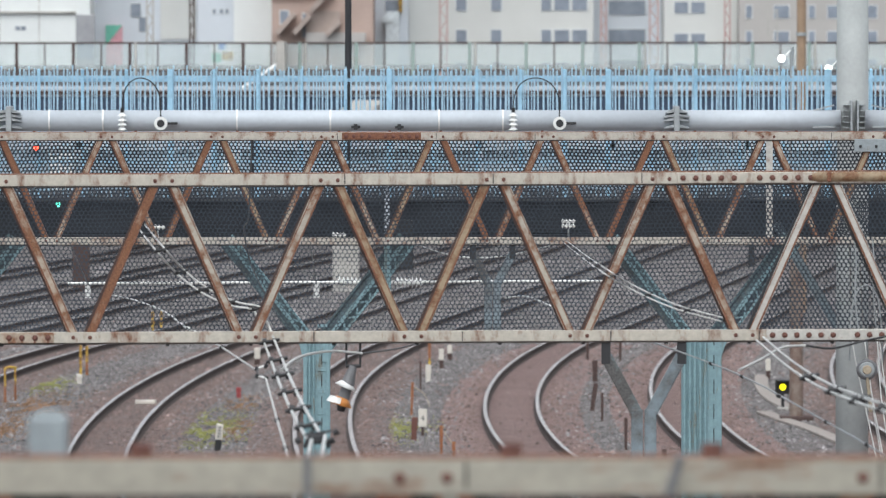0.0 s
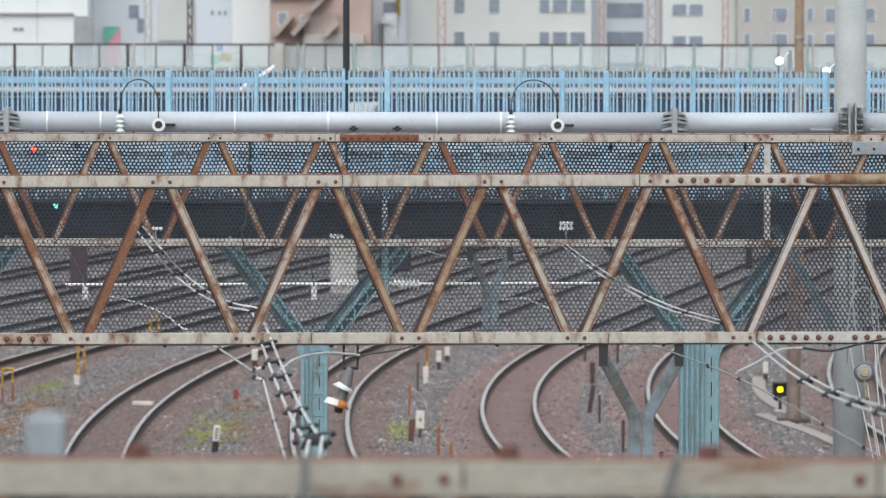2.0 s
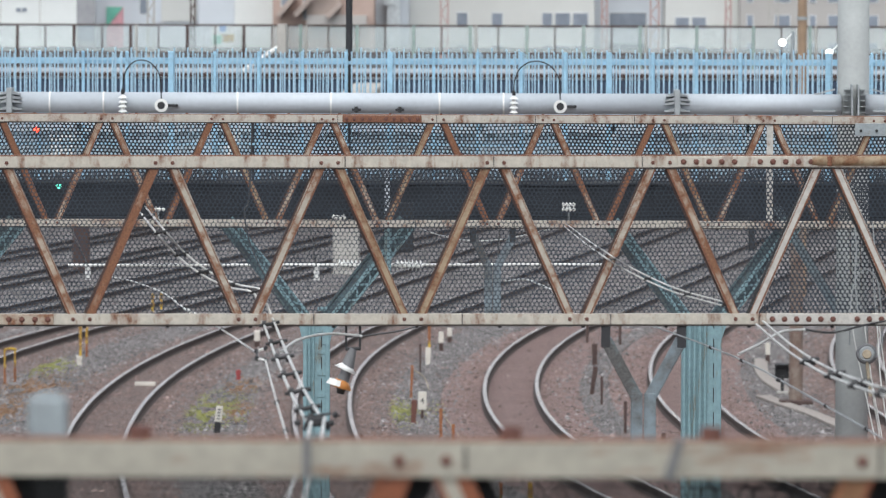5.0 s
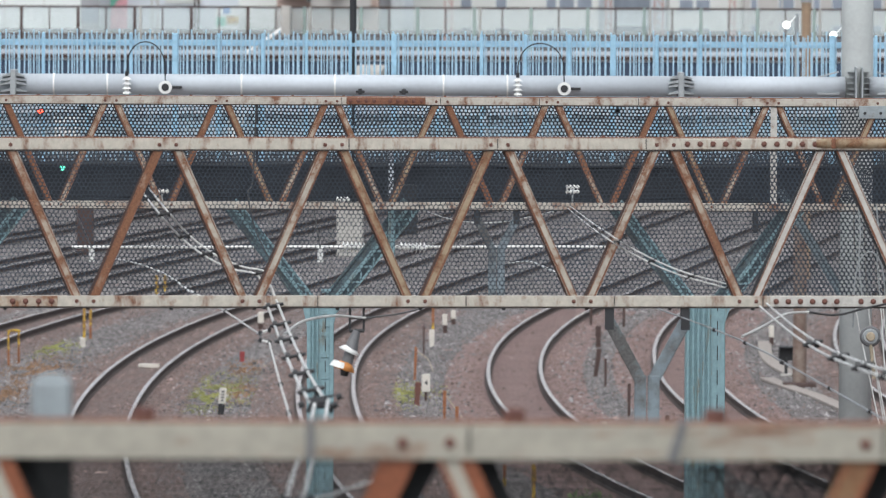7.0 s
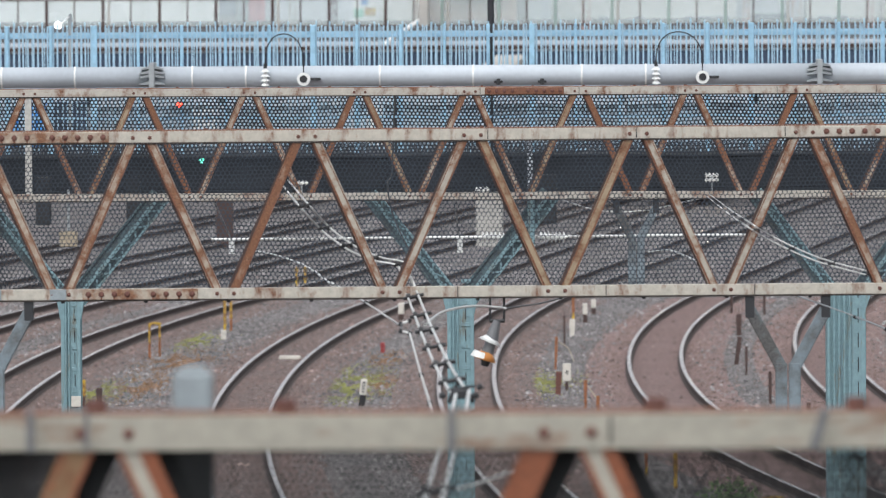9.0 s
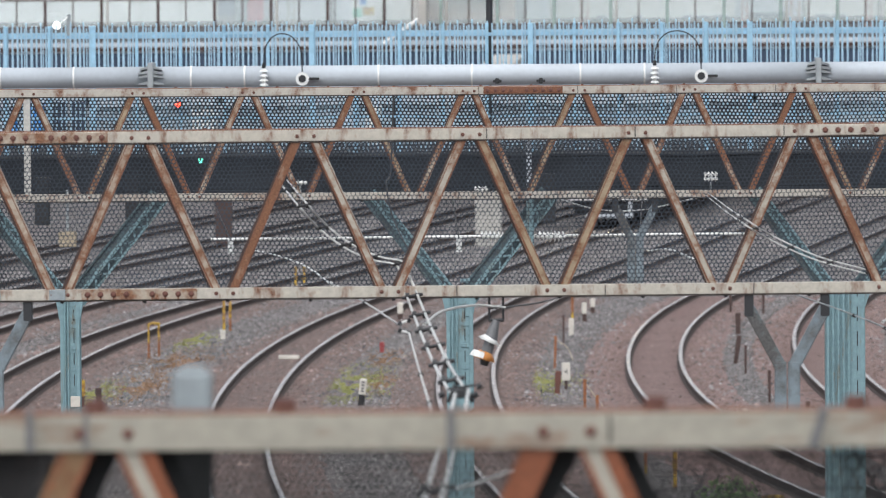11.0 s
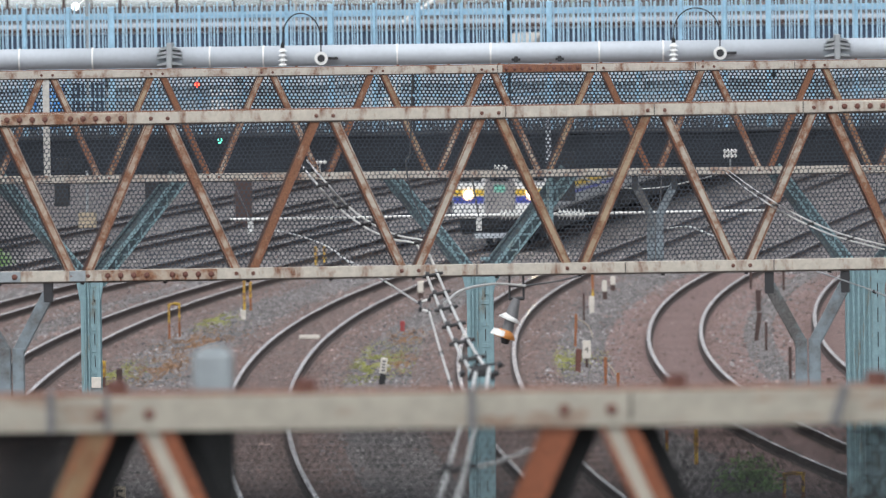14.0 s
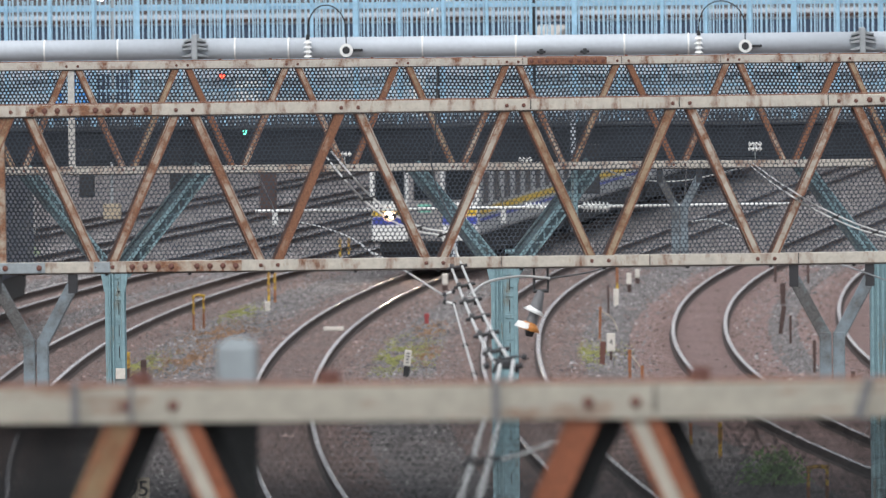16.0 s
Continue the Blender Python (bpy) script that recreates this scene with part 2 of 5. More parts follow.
# ---- ground and tracks ----
def ground_sheet():
    bm = bmesh.new()
    xs = [-900, -200, -60, -25, 25, 60, 200, 900]
    ys = [-300, -60, 40, 90, 130, 180, 260, 500, 1200, 3000]
    grid = [[bm.verts.new((x, y, 0)) for x in xs] for y in ys]
    for a, b in zip(grid, grid[1:]):
        for i in range(len(xs) - 1):
            bm.faces.new((a[i], a[i + 1], b[i + 1], b[i]))
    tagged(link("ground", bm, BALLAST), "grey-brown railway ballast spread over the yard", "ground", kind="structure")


def centre(tr, y):
    """A track's centre line: two arcs that meet at the nearest point of the curve and run out straight at both ends."""
    x0, d0, near, far = tr
    d = y - d0
    if d > 35:
        return x0 + 35 * 35 / (2 * far) + 35 / far * (d - 35)
    if d < -55:
        return x0 + 55 * 55 / (2 * near) + 55 / near * (-55 - d)
    return x0 + d * d / (2 * (far if d > 0 else near))


def heading(tr, y):
    return math.atan2(centre(tr, y + 0.5) - centre(tr, y - 0.5), 1.0)


# across and along the line where each curve turns, its radius on the near side and on the far side
TRACKS = [(-15.72, 126, 332, 268), (-11.70, 128.7, 332, 268), (-6.75, 131.1, 362, 307), (-2.54, 137.1, 406, 279), (1.46, 134.4, 230, 261),
          (5.13, 134.7, 252, 267), (9.35, 135.0, 252, 267), (13.45, 135.5, 252, 267), (-20.2, 123, 332, 268), (-24.7, 121, 332, 268)]
PROFILE = [(1.3 * px, 1.12 * pz) for px, pz in ((-0.021, 0.153), (0.021, 0.153), (0.0325, 0.146), (0.0325, 0.115), (0.008, 0.105), (0.008, 0.03), (0.062, 0.012), (0.062, 0), (-0.062, 0), (-0.062, 0.012), (-0.008, 0.03), (-0.008, 0.105), (-0.0325, 0.115), (-0.0325, 0.146))]


BEDPROFILE = [(-1.65, -0.02), (-1.25, 0.035), (-0.7, 0.055), (0.7, 0.055), (1.25, 0.035), (1.65, -0.02)]


def sweep(bm, tr, side, ys, prof, zlift, caps=True):
    rings = []
    for y in ys:
        h = heading(tr, y)
        nx, ny = math.cos(h), -math.sin(h)
        c = centre(tr, y)
        rings.append([bm.verts.new((c + nx * (side + px), y + ny * (side + px), zlift + pz)) for px, pz in prof])
    k = len(prof)
    for a, b in zip(rings, rings[1:]):
        for i in range(k if caps else k - 1):
            j = (i + 1) % k
            f = bm.faces.new((a[i], a[j], b[j], b[i]))
            f.material_index = 1 if caps and i in (0, 1, 13) else 0
    return bm


def tracks():
    ys = [-140, -60, -20, 20, 50] + [60 + 2.5 * i for i in range(60)] + [215, 250, 300, 360, 420, 500]
    sleeper = bmesh.new()
    box(sleeper, (-1.0, -0.1, 0), (1.0, 0.1, 0.06), 0.012)
    sl = link("sleeper", sleeper, SLEEPER)
    for i, line in enumerate(TRACKS):
        label = "single railway track with polished steel rails curving over rusty ballast"
        if i in (4, 5):
            label = "curved railway track with shiny rails on fine red ballast"
        tr = thing("railway_track", label, "railway track", "tracks of the main line")
        bed = bmesh.new()
        sweep(bed, line, 0, [y for y in ys if y <= 167.5], BEDPROFILE, 0, False)
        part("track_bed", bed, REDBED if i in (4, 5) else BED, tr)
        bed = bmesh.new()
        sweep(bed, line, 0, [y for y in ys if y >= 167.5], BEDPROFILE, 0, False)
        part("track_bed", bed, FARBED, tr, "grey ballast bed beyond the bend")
        for side in (-0.566, 0.566):
            bm = bmesh.new()
            sweep(bm, line, side, ys, PROFILE, 0.05)
            part("rail", bm, [RAILSIDE, RAILTOP], tr)
        y = 92.0
        while y < (122 if i in (4, 5) else 150):
            o = sl if i == 0 and y == 92.0 else bpy.data.objects.new("sleeper", sl.data)
            if o is not sl:
                scene.collection.objects.link(o)
            o.parent = tr
            o.matrix_basis = pose(centre(line, y), y, -0.013 + 0.010 * random.random(), 0, 0, -math.degrees(heading(line, y)))
            y += 0.62



def stone_material(name, tones):
    m, n, l, bs = nodes_of(name)
    geo = n.new("ShaderNodeNewGeometry")
    col = ramp(n, l, geo.outputs["Random Per Island"], [(0.0, tones[0]), (0.45, tones[1]), (0.92, tones[2]), (1.0, tones[3])])
    patch = ramp(n, l, noise_at(n, l, 0.3, 5, 0.65), [(0.35, (0.7, 0.68, 0.67)), (0.65, (1.15, 1.12, 1.1))])
    mul = n.new("ShaderNodeMix")
    mul.data_type, mul.blend_type = "RGBA", "MULTIPLY"
    mul.inputs[0].default_value = 1.0
    l.new(col, mul.inputs[6]), l.new(patch, mul.inputs[7])
    l.new(mul.outputs[2], bs.inputs["Base Color"])
    bs.inputs["Roughness"].default_value = 0.9
    return m


STONE_GREY = stone_material("loose_grey_stone", [(0.05, 0.048, 0.049), (0.17, 0.161, 0.16), (0.29, 0.277, 0.276), (0.44, 0.425, 0.42)])
STONE_RUST = stone_material("loose_rusty_stone", [(0.09, 0.062, 0.055), (0.195, 0.138, 0.124), (0.27, 0.197, 0.18), (0.38, 0.30, 0.28)])


def stones():
    """Loose ballast: small broken stones over the sheet, greyer between the tracks and rusty beside the rails."""
    rng = np.random.default_rng(4)
    y = rng.uniform(92, 232, 190000)
    x = rng.uniform(-19, 15, y.size) + np.clip(y - 170, 0, None) * 0.12
    lift, near = np.zeros(y.size), np.full(y.size, 9.0)
    keep = np.ones(y.size, bool)
    for i, line in enumerate(TRACKS):
        off = np.abs(x - np.array([centre(line, v) for v in y]))
        keep &= ~((off > 0.44) & (off < 0.70))
        inside = off < 0.5
        keep &= ~(inside & (rng.random(y.size) < (0.9 if i in (4, 5) else 0.45)))
        lift = np.maximum(lift, np.clip(np.interp(off, [0, 0.7, 1.25, 1.65], [0.055, 0.055, 0.035, -0.02]), 0, None))
        near = np.minimum(near, off)
    rusty = (near + rng.normal(0, 0.35, y.size) < 1.35) & (y + rng.normal(0, 6, y.size) < 170)
    base = np.array([(1, 0, 0), (0.2, 0.9, 0.1), (-0.9, 0.3, 0), (-0.1, -1, 0.05), (0.15, 0.1, 0.9), (-0.3, -0.2, 0.75)])
    tri = [(0, 1, 4), (1, 2, 5), (1, 5, 4), (2, 3, 5), (3, 0, 4), (3, 4, 5)]
    for name, sel, mat, label in (("ballast_stones", keep & ~rusty, STONE_GREY, "loose grey broken ballast stones"), ("ballast_stones", keep & rusty, STONE_RUST, "rust-brown ballast stones beside the rails")):
        px, py, pz = x[sel], y[sel], lift[sel]
        n = px.size
        size = rng.uniform(0.018, 0.05, n) * np.where(rng.random(n) < 0.03, 1.5, 1.0)
        turn = rng.uniform(0, math.tau, n)
        sx, sz = size * rng.uniform(0.8, 1.4, n), size * rng.uniform(0.5, 1.15, n)
        v = np.empty((n, 6, 3))
        jit = base[None] + rng.normal(0, 0.12, (n, 6, 3))
        v[:, :, 0] = px[:, None] + sx[:, None] * (jit[:, :, 0] * np.cos(turn)[:, None] - jit[:, :, 1] * np.sin(turn)[:, None])
        v[:, :, 1] = py[:, None] + size[:, None] * (jit[:, :, 0] * np.sin(turn)[:, None] + jit[:, :, 1] * np.cos(turn)[:, None])
        v[:, :, 2] = pz[:, None] - 0.006 + sz[:, None] * jit[:, :, 2]
        f = (np.arange(n)[:, None, None] * 6 + np.array(tri)[None]).reshape(-1, 3)
        me = bpy.data.meshes.new(name)
        me.vertices.add(n * 6)
        me.vertices.foreach_set("co", v.ravel())
        me.loops.add(f.size)
        me.loops.foreach_set("vertex_index", f.ravel())
        me.polygons.add(len(f))
        me.polygons.foreach_set("loop_start", np.arange(0, f.size, 3))
        me.update(calc_edges=True)
        me.materials.append(mat)
        tagged(new(name, me), label, "gravel", kind="stuff")


ground_sheet()
tracks()
stones()


# ---- gantries ----
PITCH, GAP, DEEP, CHORD = 1.116, 0.114, 1.06, 0.076


def mesh_sheet(x1, x2, z1, z2, y, a=0.031, hole=0.68, mat=None):
    """Perforated hexagonal netting, one thin sheet with real holes."""
    row = a * 0.866
    vs, fs = [], []
    nz, nx = int((z2 - z1) / row), int((x2 - x1) / a)
    ring = [(math.cos(math.pi / 2 + k * math.pi / 3), math.sin(math.pi / 2 + k * math.pi / 3)) for k in range(6)]
    ro = a / math.sqrt(3)
    rng = random.Random(int(100 * y + 10 * x1))
    for j in range(nz + 1):
        for i in range(nx + 1):
            cx, cz = x1 + a * (i + 0.5 * (j % 2)), z1 + row * j
            b = len(vs)
            sag = 0.006 * math.sin(cx * 3.1 + cz) + 0.004 * math.sin(cz * 9 + cx)
            cx, cz = cx + a * 0.22 * math.sin(4.3 * cz + 1.7 * cx), cz + a * 0.20 * math.sin(3.7 * cx + 5.1 * cz)
            h = hole + 0.05 * math.sin(2.3 * cx + 1.1) * math.sin(6.1 * cz) + 0.05 * noise.noise((cx * 5, cz * 5, y)) + rng.uniform(-0.05, 0.05)
            up = rng.uniform(-0.08, 0.08)
            vs += [(cx + ro * u, y + sag, cz + ro * v) for u, v in ring]
            vs += [(cx + ro * h * u, y + sag, cz + ro * (h * v + up)) for u, v in ring]
            for k in range(6):
                m = (k + 1) % 6
                fs.append((b + k, b + m, b + 6 + m, b + 6 + k))
    me = bpy.data.meshes.new("netting")
    me.from_pydata(vs, [], fs)
    me.materials.append(mat or MESH)
    return me


def rivet_mesh(r=0.014):
    bm = bmesh.new()
    bmesh.ops.create_uvsphere(bm, u_segments=8, v_segments=5, radius=r, matrix=Matrix.Diagonal((1, 0.6, 1, 1)))
    me = bpy.data.meshes.new("rivet")
    bm.to_mesh(me)
    bm.free()
    me.materials.append(RIVET)
    return me


RIVETS, BIG_RIVETS = rivet_mesh(), rivet_mesh(0.020)


def rivet(parent, x, y, z, mesh=None):
    o = new("rivet", mesh or RIVETS)
    o.parent = parent
    o.location = (x, y, z)


def angle_bar(bm, a, b, w, flange, front=True):
    """An L-section: a face plate and a flange that stands back from one edge."""
    a, b = Vector(a), Vector(b)
    z = (b - a).normalized()
    x = Vector((0, 1, 0)).cross(z).normalized()
    if x.x < 0:
        x = -x
    y = Vector((0, 1, 0))
    for (u1, u2, d1, d2) in ((-w / 2, w / 2, 0, 0.009), (w / 2 - 0.009, w / 2, 0.009, flange)):
        c = [bm.verts.new(p + x * u + y * d) for p in (a, b) for u, d in ((u1, d1), (u2, d1), (u2, d2), (u1, d2))]
        for q in ((0, 1, 2, 3), (7, 6, 5, 4), (0, 4, 5, 1), (1, 5, 6, 2), (2, 6, 7, 3), (3, 7, 4, 0)):
            bm.faces.new([c[i] for i in q])
    bmesh.ops.recalc_face_normals(bm, faces=bm.faces)
    return bm


def chord(bm, x1, x2, z, h, depth=0.075):
    """A channel: face plate, top and bottom lips."""
    box(bm, (x1, 0, z - h / 2), (x2, 0.010, z + h / 2), 0.002)
    box(bm, (x1, 0.010, z + h / 2 - 0.010), (x2, depth, z + h / 2), 0.002)
    box(bm, (x1, 0.010, z - h / 2), (x2, depth, z - h / 2 + 0.010), 0.002)
    return bm


def truss(name, label, node_x, y, z_top, k1, k2, tilt, mats, posts=(), splices=(), kinds=None, studs=(), wide=0.056, laps=(), net_mat=None, cell=0.031, hole=0.785):
    """node_x: the middle of the top node 0. Local frame: origin at that node."""
    tr = thing(name, label, "gantry beam", "catenary gantry beams", loc=(node_x, y, z_top))
    tr.rotation_euler = (0, radians(-tilt), 0)
    x1, x2 = k1 * PITCH - 0.3, k2 * PITCH + 0.3
    zb = -DEEP
    drop = 0.010 if wide > 0.06 else 0.0
    part("top_chord", chord(bmesh.new(), x1, x2, -drop / 2, CHORD + drop), mats[0], tr)
    part("bottom_chord", chord(bmesh.new(), x1, x2, zb, CHORD * 0.95), mats[0], tr)
    part("rusty_edge", box(bmesh.new(), (x1, 0.004, CHORD / 2 - 0.001), (x2, 0.08, CHORD / 2 + 0.008), 0.002), RUST, tr)
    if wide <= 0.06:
        # dark strips added under both chords stand in for their shaded undersides
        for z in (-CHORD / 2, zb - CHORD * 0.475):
            part("bottom_flange", box(bmesh.new(), (x1, 0.002, z - 0.011), (x2, 0.078, z - 0.001), 0.002), CHORD_SHADE, tr)
    for k in range(k1, k2 + 1):
        c = k * PITCH
        for side in (-1, 1):
            top, bot = c + side * GAP / 2, c + side * (PITCH / 2 - GAP / 2)
            if x1 < bot < x2:
                m = (kinds or {}).get((k, side)) or (DIAG_RUST, DIAG_MIX, DIAG_TAN, DIAG_MIX)[(k * 5 + side * 3 + 40) % 4]
                bm = angle_bar(bmesh.new(), (top, 0.012, -0.02), (bot, 0.012, zb + 0.02), wide, 0.06)
                slope = Vector((bot - top, 0, zb)).normalized()
                edge = Vector((-slope.z, 0, slope.x)) * (wide / 2 - 0.004)
                seen = len(bm.faces)
                bar(bm, Vector((top, 0.0105, -0.03)) - edge * 0.88, Vector((bot, 0.0105, zb + 0.03)) - edge * 0.88, 0.013 if side > 0 else 0.007, 0.003)
                bar(bm, Vector((top, 0.0105, -0.03)) + edge * 0.92, Vector((bot, 0.0105, zb + 0.03)) + edge * 0.92, (0.036 if wide > 0.06 else 0.006) if side > 0 else 0.011, 0.003)
                bm.faces.ensure_lookup_table()
                for fc in bm.faces[seen:]:
                    fc.material_index = 1
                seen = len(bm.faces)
                # back leg beside each diagonal: black on the near beam, dark elsewhere
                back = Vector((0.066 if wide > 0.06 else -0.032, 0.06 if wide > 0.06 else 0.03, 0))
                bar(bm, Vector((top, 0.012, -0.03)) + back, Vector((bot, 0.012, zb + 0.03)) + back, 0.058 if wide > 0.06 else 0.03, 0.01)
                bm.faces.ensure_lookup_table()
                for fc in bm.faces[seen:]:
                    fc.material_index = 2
                o = part("diagonal", bm, [m, NEAR_RUST if wide > 0.06 else RUST, BLACKSTEEL if wide > 0.06 else DARK if m is DIAG_PALE else STAKE], tr)
                rivet(tr, bot, -0.002, zb)
            rivet(tr, top, -0.002, -0.006)
    for px in posts:
        part("post", angle_bar(bmesh.new(), (px, 0.014, -0.02), (px, 0.014, zb + 0.02), 0.066, 0.06), DIAG_MIX if px < -3 and tilt else DIAG_PALE, tr)
    for (a, b, z, m) in splices:
        bm = box(bmesh.new(), (a, -0.009, z - 0.036), (b, 0.0, z + 0.036), 0.003)
        part("splice_plate", bm, m, tr)
        n = int((b - a - 0.08) / 0.079)
        for i in [j for j in range(n + 1) if j != n // 2]:
            rivet(tr, a + 0.04 + (b - a - 0.08) * i / n, -0.011, z, BIG_RIVETS)
            if m is DIAG_MIX:
                part("rust_run", box(bmesh.new(), (a + 0.034 + (b - a - 0.08) * i / n, -0.0105, z - 0.036), (a + 0.046 + (b - a - 0.08) * i / n, -0.0095, z)), RUST, tr)
    for sx in studs:
        bm = bmesh.new()
        big = 2.0 if wide > 0.06 else 1.0
        rod(bm, (sx, 0.03, CHORD / 2), (sx, 0.03, CHORD / 2 + 0.018 * big), 0.015 * big, seg=6)
        part("bolt", bm, RIVET, tr)
    for k in range(int((x2 - x1) / 0.56)):
        part("nut", rod(bmesh.new(), (x1 + 0.3 + 0.56 * k, 0.03, zb - CHORD / 2 - 0.022), (x1 + 0.3 + 0.56 * k, 0.03, zb - CHORD / 2 + 0.004), 0.014, seg=6), DARK, tr)
    joint = -0.9
    while k1 * PITCH < joint < k2 * PITCH or joint == -0.9:
        joint += 1.0
        for z in (0, zb):
            if joint < k2 * PITCH:
                part("seam", box(bmesh.new(), (joint + 0.2 * z, -0.0035, z - 0.034), (joint + 0.2 * z + 0.006, -0.0005, z + 0.034)), DARK, tr)
    net = new("netting", mesh_sheet(x1, x2, zb + 0.03, -0.03, 0.075 if wide > 0.06 else 0.34, a=cell, hole=hole, mat=net_mat or MESH))
    net.parent = tr
    net["kind"] = "stuff"
    net["label"] = "dark grey hexagonal wire netting"
    for a, b in laps:
        lap = new("netting", mesh_sheet(max(a, x1), min(b, x2), zb + 0.03, -0.03, 0.40, hole=0.80))
        lap.parent = tr
        lap["kind"] = "stuff"
        lap["label"] = "added lap of dark netting that dims what lies behind"
    if wide > 0.06:
        # the left lap is an added dark sheet to deepen the dim ground behind
        for a, b, size, gap in ((x1, -1.24, 0.019, 0.32), (0.185, 0.66, 0.030, 0.87), (0.66, x2, 0.030, 0.62)):
            lap = new("netting", mesh_sheet(a, b, zb + 0.03, -0.03, 0.088, a=size, hole=gap, mat=MESH_NEAR))
            lap.parent = tr
            lap["kind"] = "stuff"
            lap["label"] = "added lap of dark netting that dims what lies behind"
    return tr


def lattice_column(x, y, top, w, label, brace=0.0, fluted=False, cap=True):
    """A teal steel post; brace: half the spread of its knee braces."""
    col = thing("gantry_column", label, "column", "teal gantry columns", loc=(x, y, 0))
    d = w * 0.8
    if fluted:
        bm = bmesh.new()
        box(bm, (-w / 2, 0, 0), (w / 2, d, top - 0.98), 0.01)
        part("shaft", bm, TEAL, col)
        n = 5
        for i in range(n):
            u = -w / 2 + w * 0.66 * i / n
            bm = bmesh.new()
            box(bm, (u + 0.008, -0.03, 0), (u + w * 0.66 / n - 0.014, 0, top - 1.02), 0.010)
            part("rib", bm, TEAL, col)
        for z in range(3, int(top * 4)):
            bm = box(bmesh.new(), (w * 0.29, -0.012, z * 0.25), (w * 0.31, -0.001, z * 0.25 + 0.15), 0.003)
            part("lacing_bar", bm, DARK, col)
    else:
        for sx in (-1, 1):
            for sy in (0, 1):
                bm = box(bmesh.new(), (sx * w / 2 - (0.04 if sx > 0 else 0), sy * d, 0), (sx * w / 2 + (0.04 if sx < 0 else 0), sy * d + 0.04, top - 0.98), 0.004)
                part("corner_angle", bm, TEAL, col)
        part("web_plate", box(bmesh.new(), (-w / 2 + 0.005, 0.015, 0), (w / 2 - 0.005, 0.035, top - 0.98), 0.003), TEAL, col)
        for u in (-0.30, -0.14):
            part("rib", box(bmesh.new(), (u * w, -0.012, 0), (u * w + 0.02, 0.014, top - 1.02), 0.006), TEAL, col)
        part("back_plate", box(bmesh.new(), (-w / 2 + 0.03, d - 0.012, 0), (w / 2 - 0.03, d + 0.005, top - 0.98), 0.003), TEAL, col)
        z = 0.4
        while z < top - 1:
            # dark bar added on the plate where a dark hole shows
            bm = box(bmesh.new(), (w * 0.18, 0.008, z), (w * 0.18 + 0.008, 0.0145, z + 0.12), 0.003)
            part("lacing_bar", bm, DARK, col)
            part("tie_plate", box(bmesh.new(), (w * 0.04, 0.006, z + 0.15), (w * 0.40, 0.0145, z + 0.19), 0.002), TEAL, col)
            z += 0.22
    if brace:
        for s in (-1, 1):
            a, b = Vector((s * w * 0.30, 0.10, top - 1.05)), Vector((s * brace, 0.10, top))
            slope = (b - a).normalized()
            side = Vector((slope.z, 0, -slope.x))
            wide = 0.08 if s < 0 else 0.105
            # left half of each brace has its shade put into the paint
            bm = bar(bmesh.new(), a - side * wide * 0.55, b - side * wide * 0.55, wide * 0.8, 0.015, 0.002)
            kb = part("knee_brace", bm, TEAL_SHADED, col)
            part("face_plate", bar(bmesh.new(), a + side * wide * 0.45 + Vector((0, 0.16, 0)), b + side * wide * 0.45 + Vector((0, 0.16, 0)), wide * 0.8, 0.01, 0.002), TEAL_SHADED, kb)
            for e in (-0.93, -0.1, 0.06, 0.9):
                part("edge_angle", bar(bmesh.new(), a + side * wide * e + Vector((0, -0.02, 0)), b + side * wide * e + Vector((0, -0.02, 0)), 0.024, 0.03, 0.003), TEAL if e > -0.5 else TEAL_SHADED, kb)
            n = 13
            for k in range(n):
                p, q = a.lerp(b, (k + 0.1) / n), a.lerp(b, (k + 0.9) / n)
                u, v = (0.1, 0.85) if k % 2 else (0.85, 0.1)
                part("brace_lacing", bar(bmesh.new(), p + side * wide * u + Vector((0, -0.01, 0)), q + side * wide * v + Vector((0, -0.01, 0)), 0.02, 0.008), TEAL, kb)
        bm = bmesh.new()
        bar(bm, (-w * 0.34, 0.03, top - 1.25), (-w * 0.55, 0.03, top - 1.0), 0.08, 0.05, 0.004)
        part("gusset", bm, TEAL, col)
        bm = bar(bmesh.new(), (w * 0.34, 0.03, top - 1.25), (w * 0.55, 0.03, top - 1.0), 0.08, 0.05, 0.004)
        part("gusset", bm, TEAL, col)
    part("foot_plate", box(bmesh.new(), (-w * 0.8, -0.1, 0), (w * 0.8, d + 0.1, 0.05), 0.01), CONCRETE, col)
    return col


def drop_post(x, y, z, spread, fork, length, label):
    """A hanging fork under a gantry beam: two prongs, a fork and a stem."""
    d = thing("drop_post", label, "bracket", "hanging drop posts", loc=(x, y, z))
    for s in (-1, 1):
        part("clamp", box(bmesh.new(), (s * spread - 0.031, 0.012, -0.165), (s * spread + 0.031, 0.08, -0.018), 0.003), DARK, d, "dark steel clamp at the prong top")
        bm = bmesh.new()
        bar(bm, (s * spread, 0.04, -0.11), (s * 0.045, 0.04, -fork), 0.082, 0.052, 0.006)
        part("prong", bm, FORKPAINT, d)
        part("stem_half", box(bmesh.new(), (s * 0.045 - 0.04, 0.01, -length), (s * 0.045 + 0.04, 0.07, -fork + 0.03), 0.006), FORKPAINT, d)
        part("stem_foot", box(bmesh.new(), (s * 0.045 - 0.045, 0.0, -length - 0.02), (s * 0.045 + 0.045, 0.08, -length), 0.004), DARK, d)
    return d


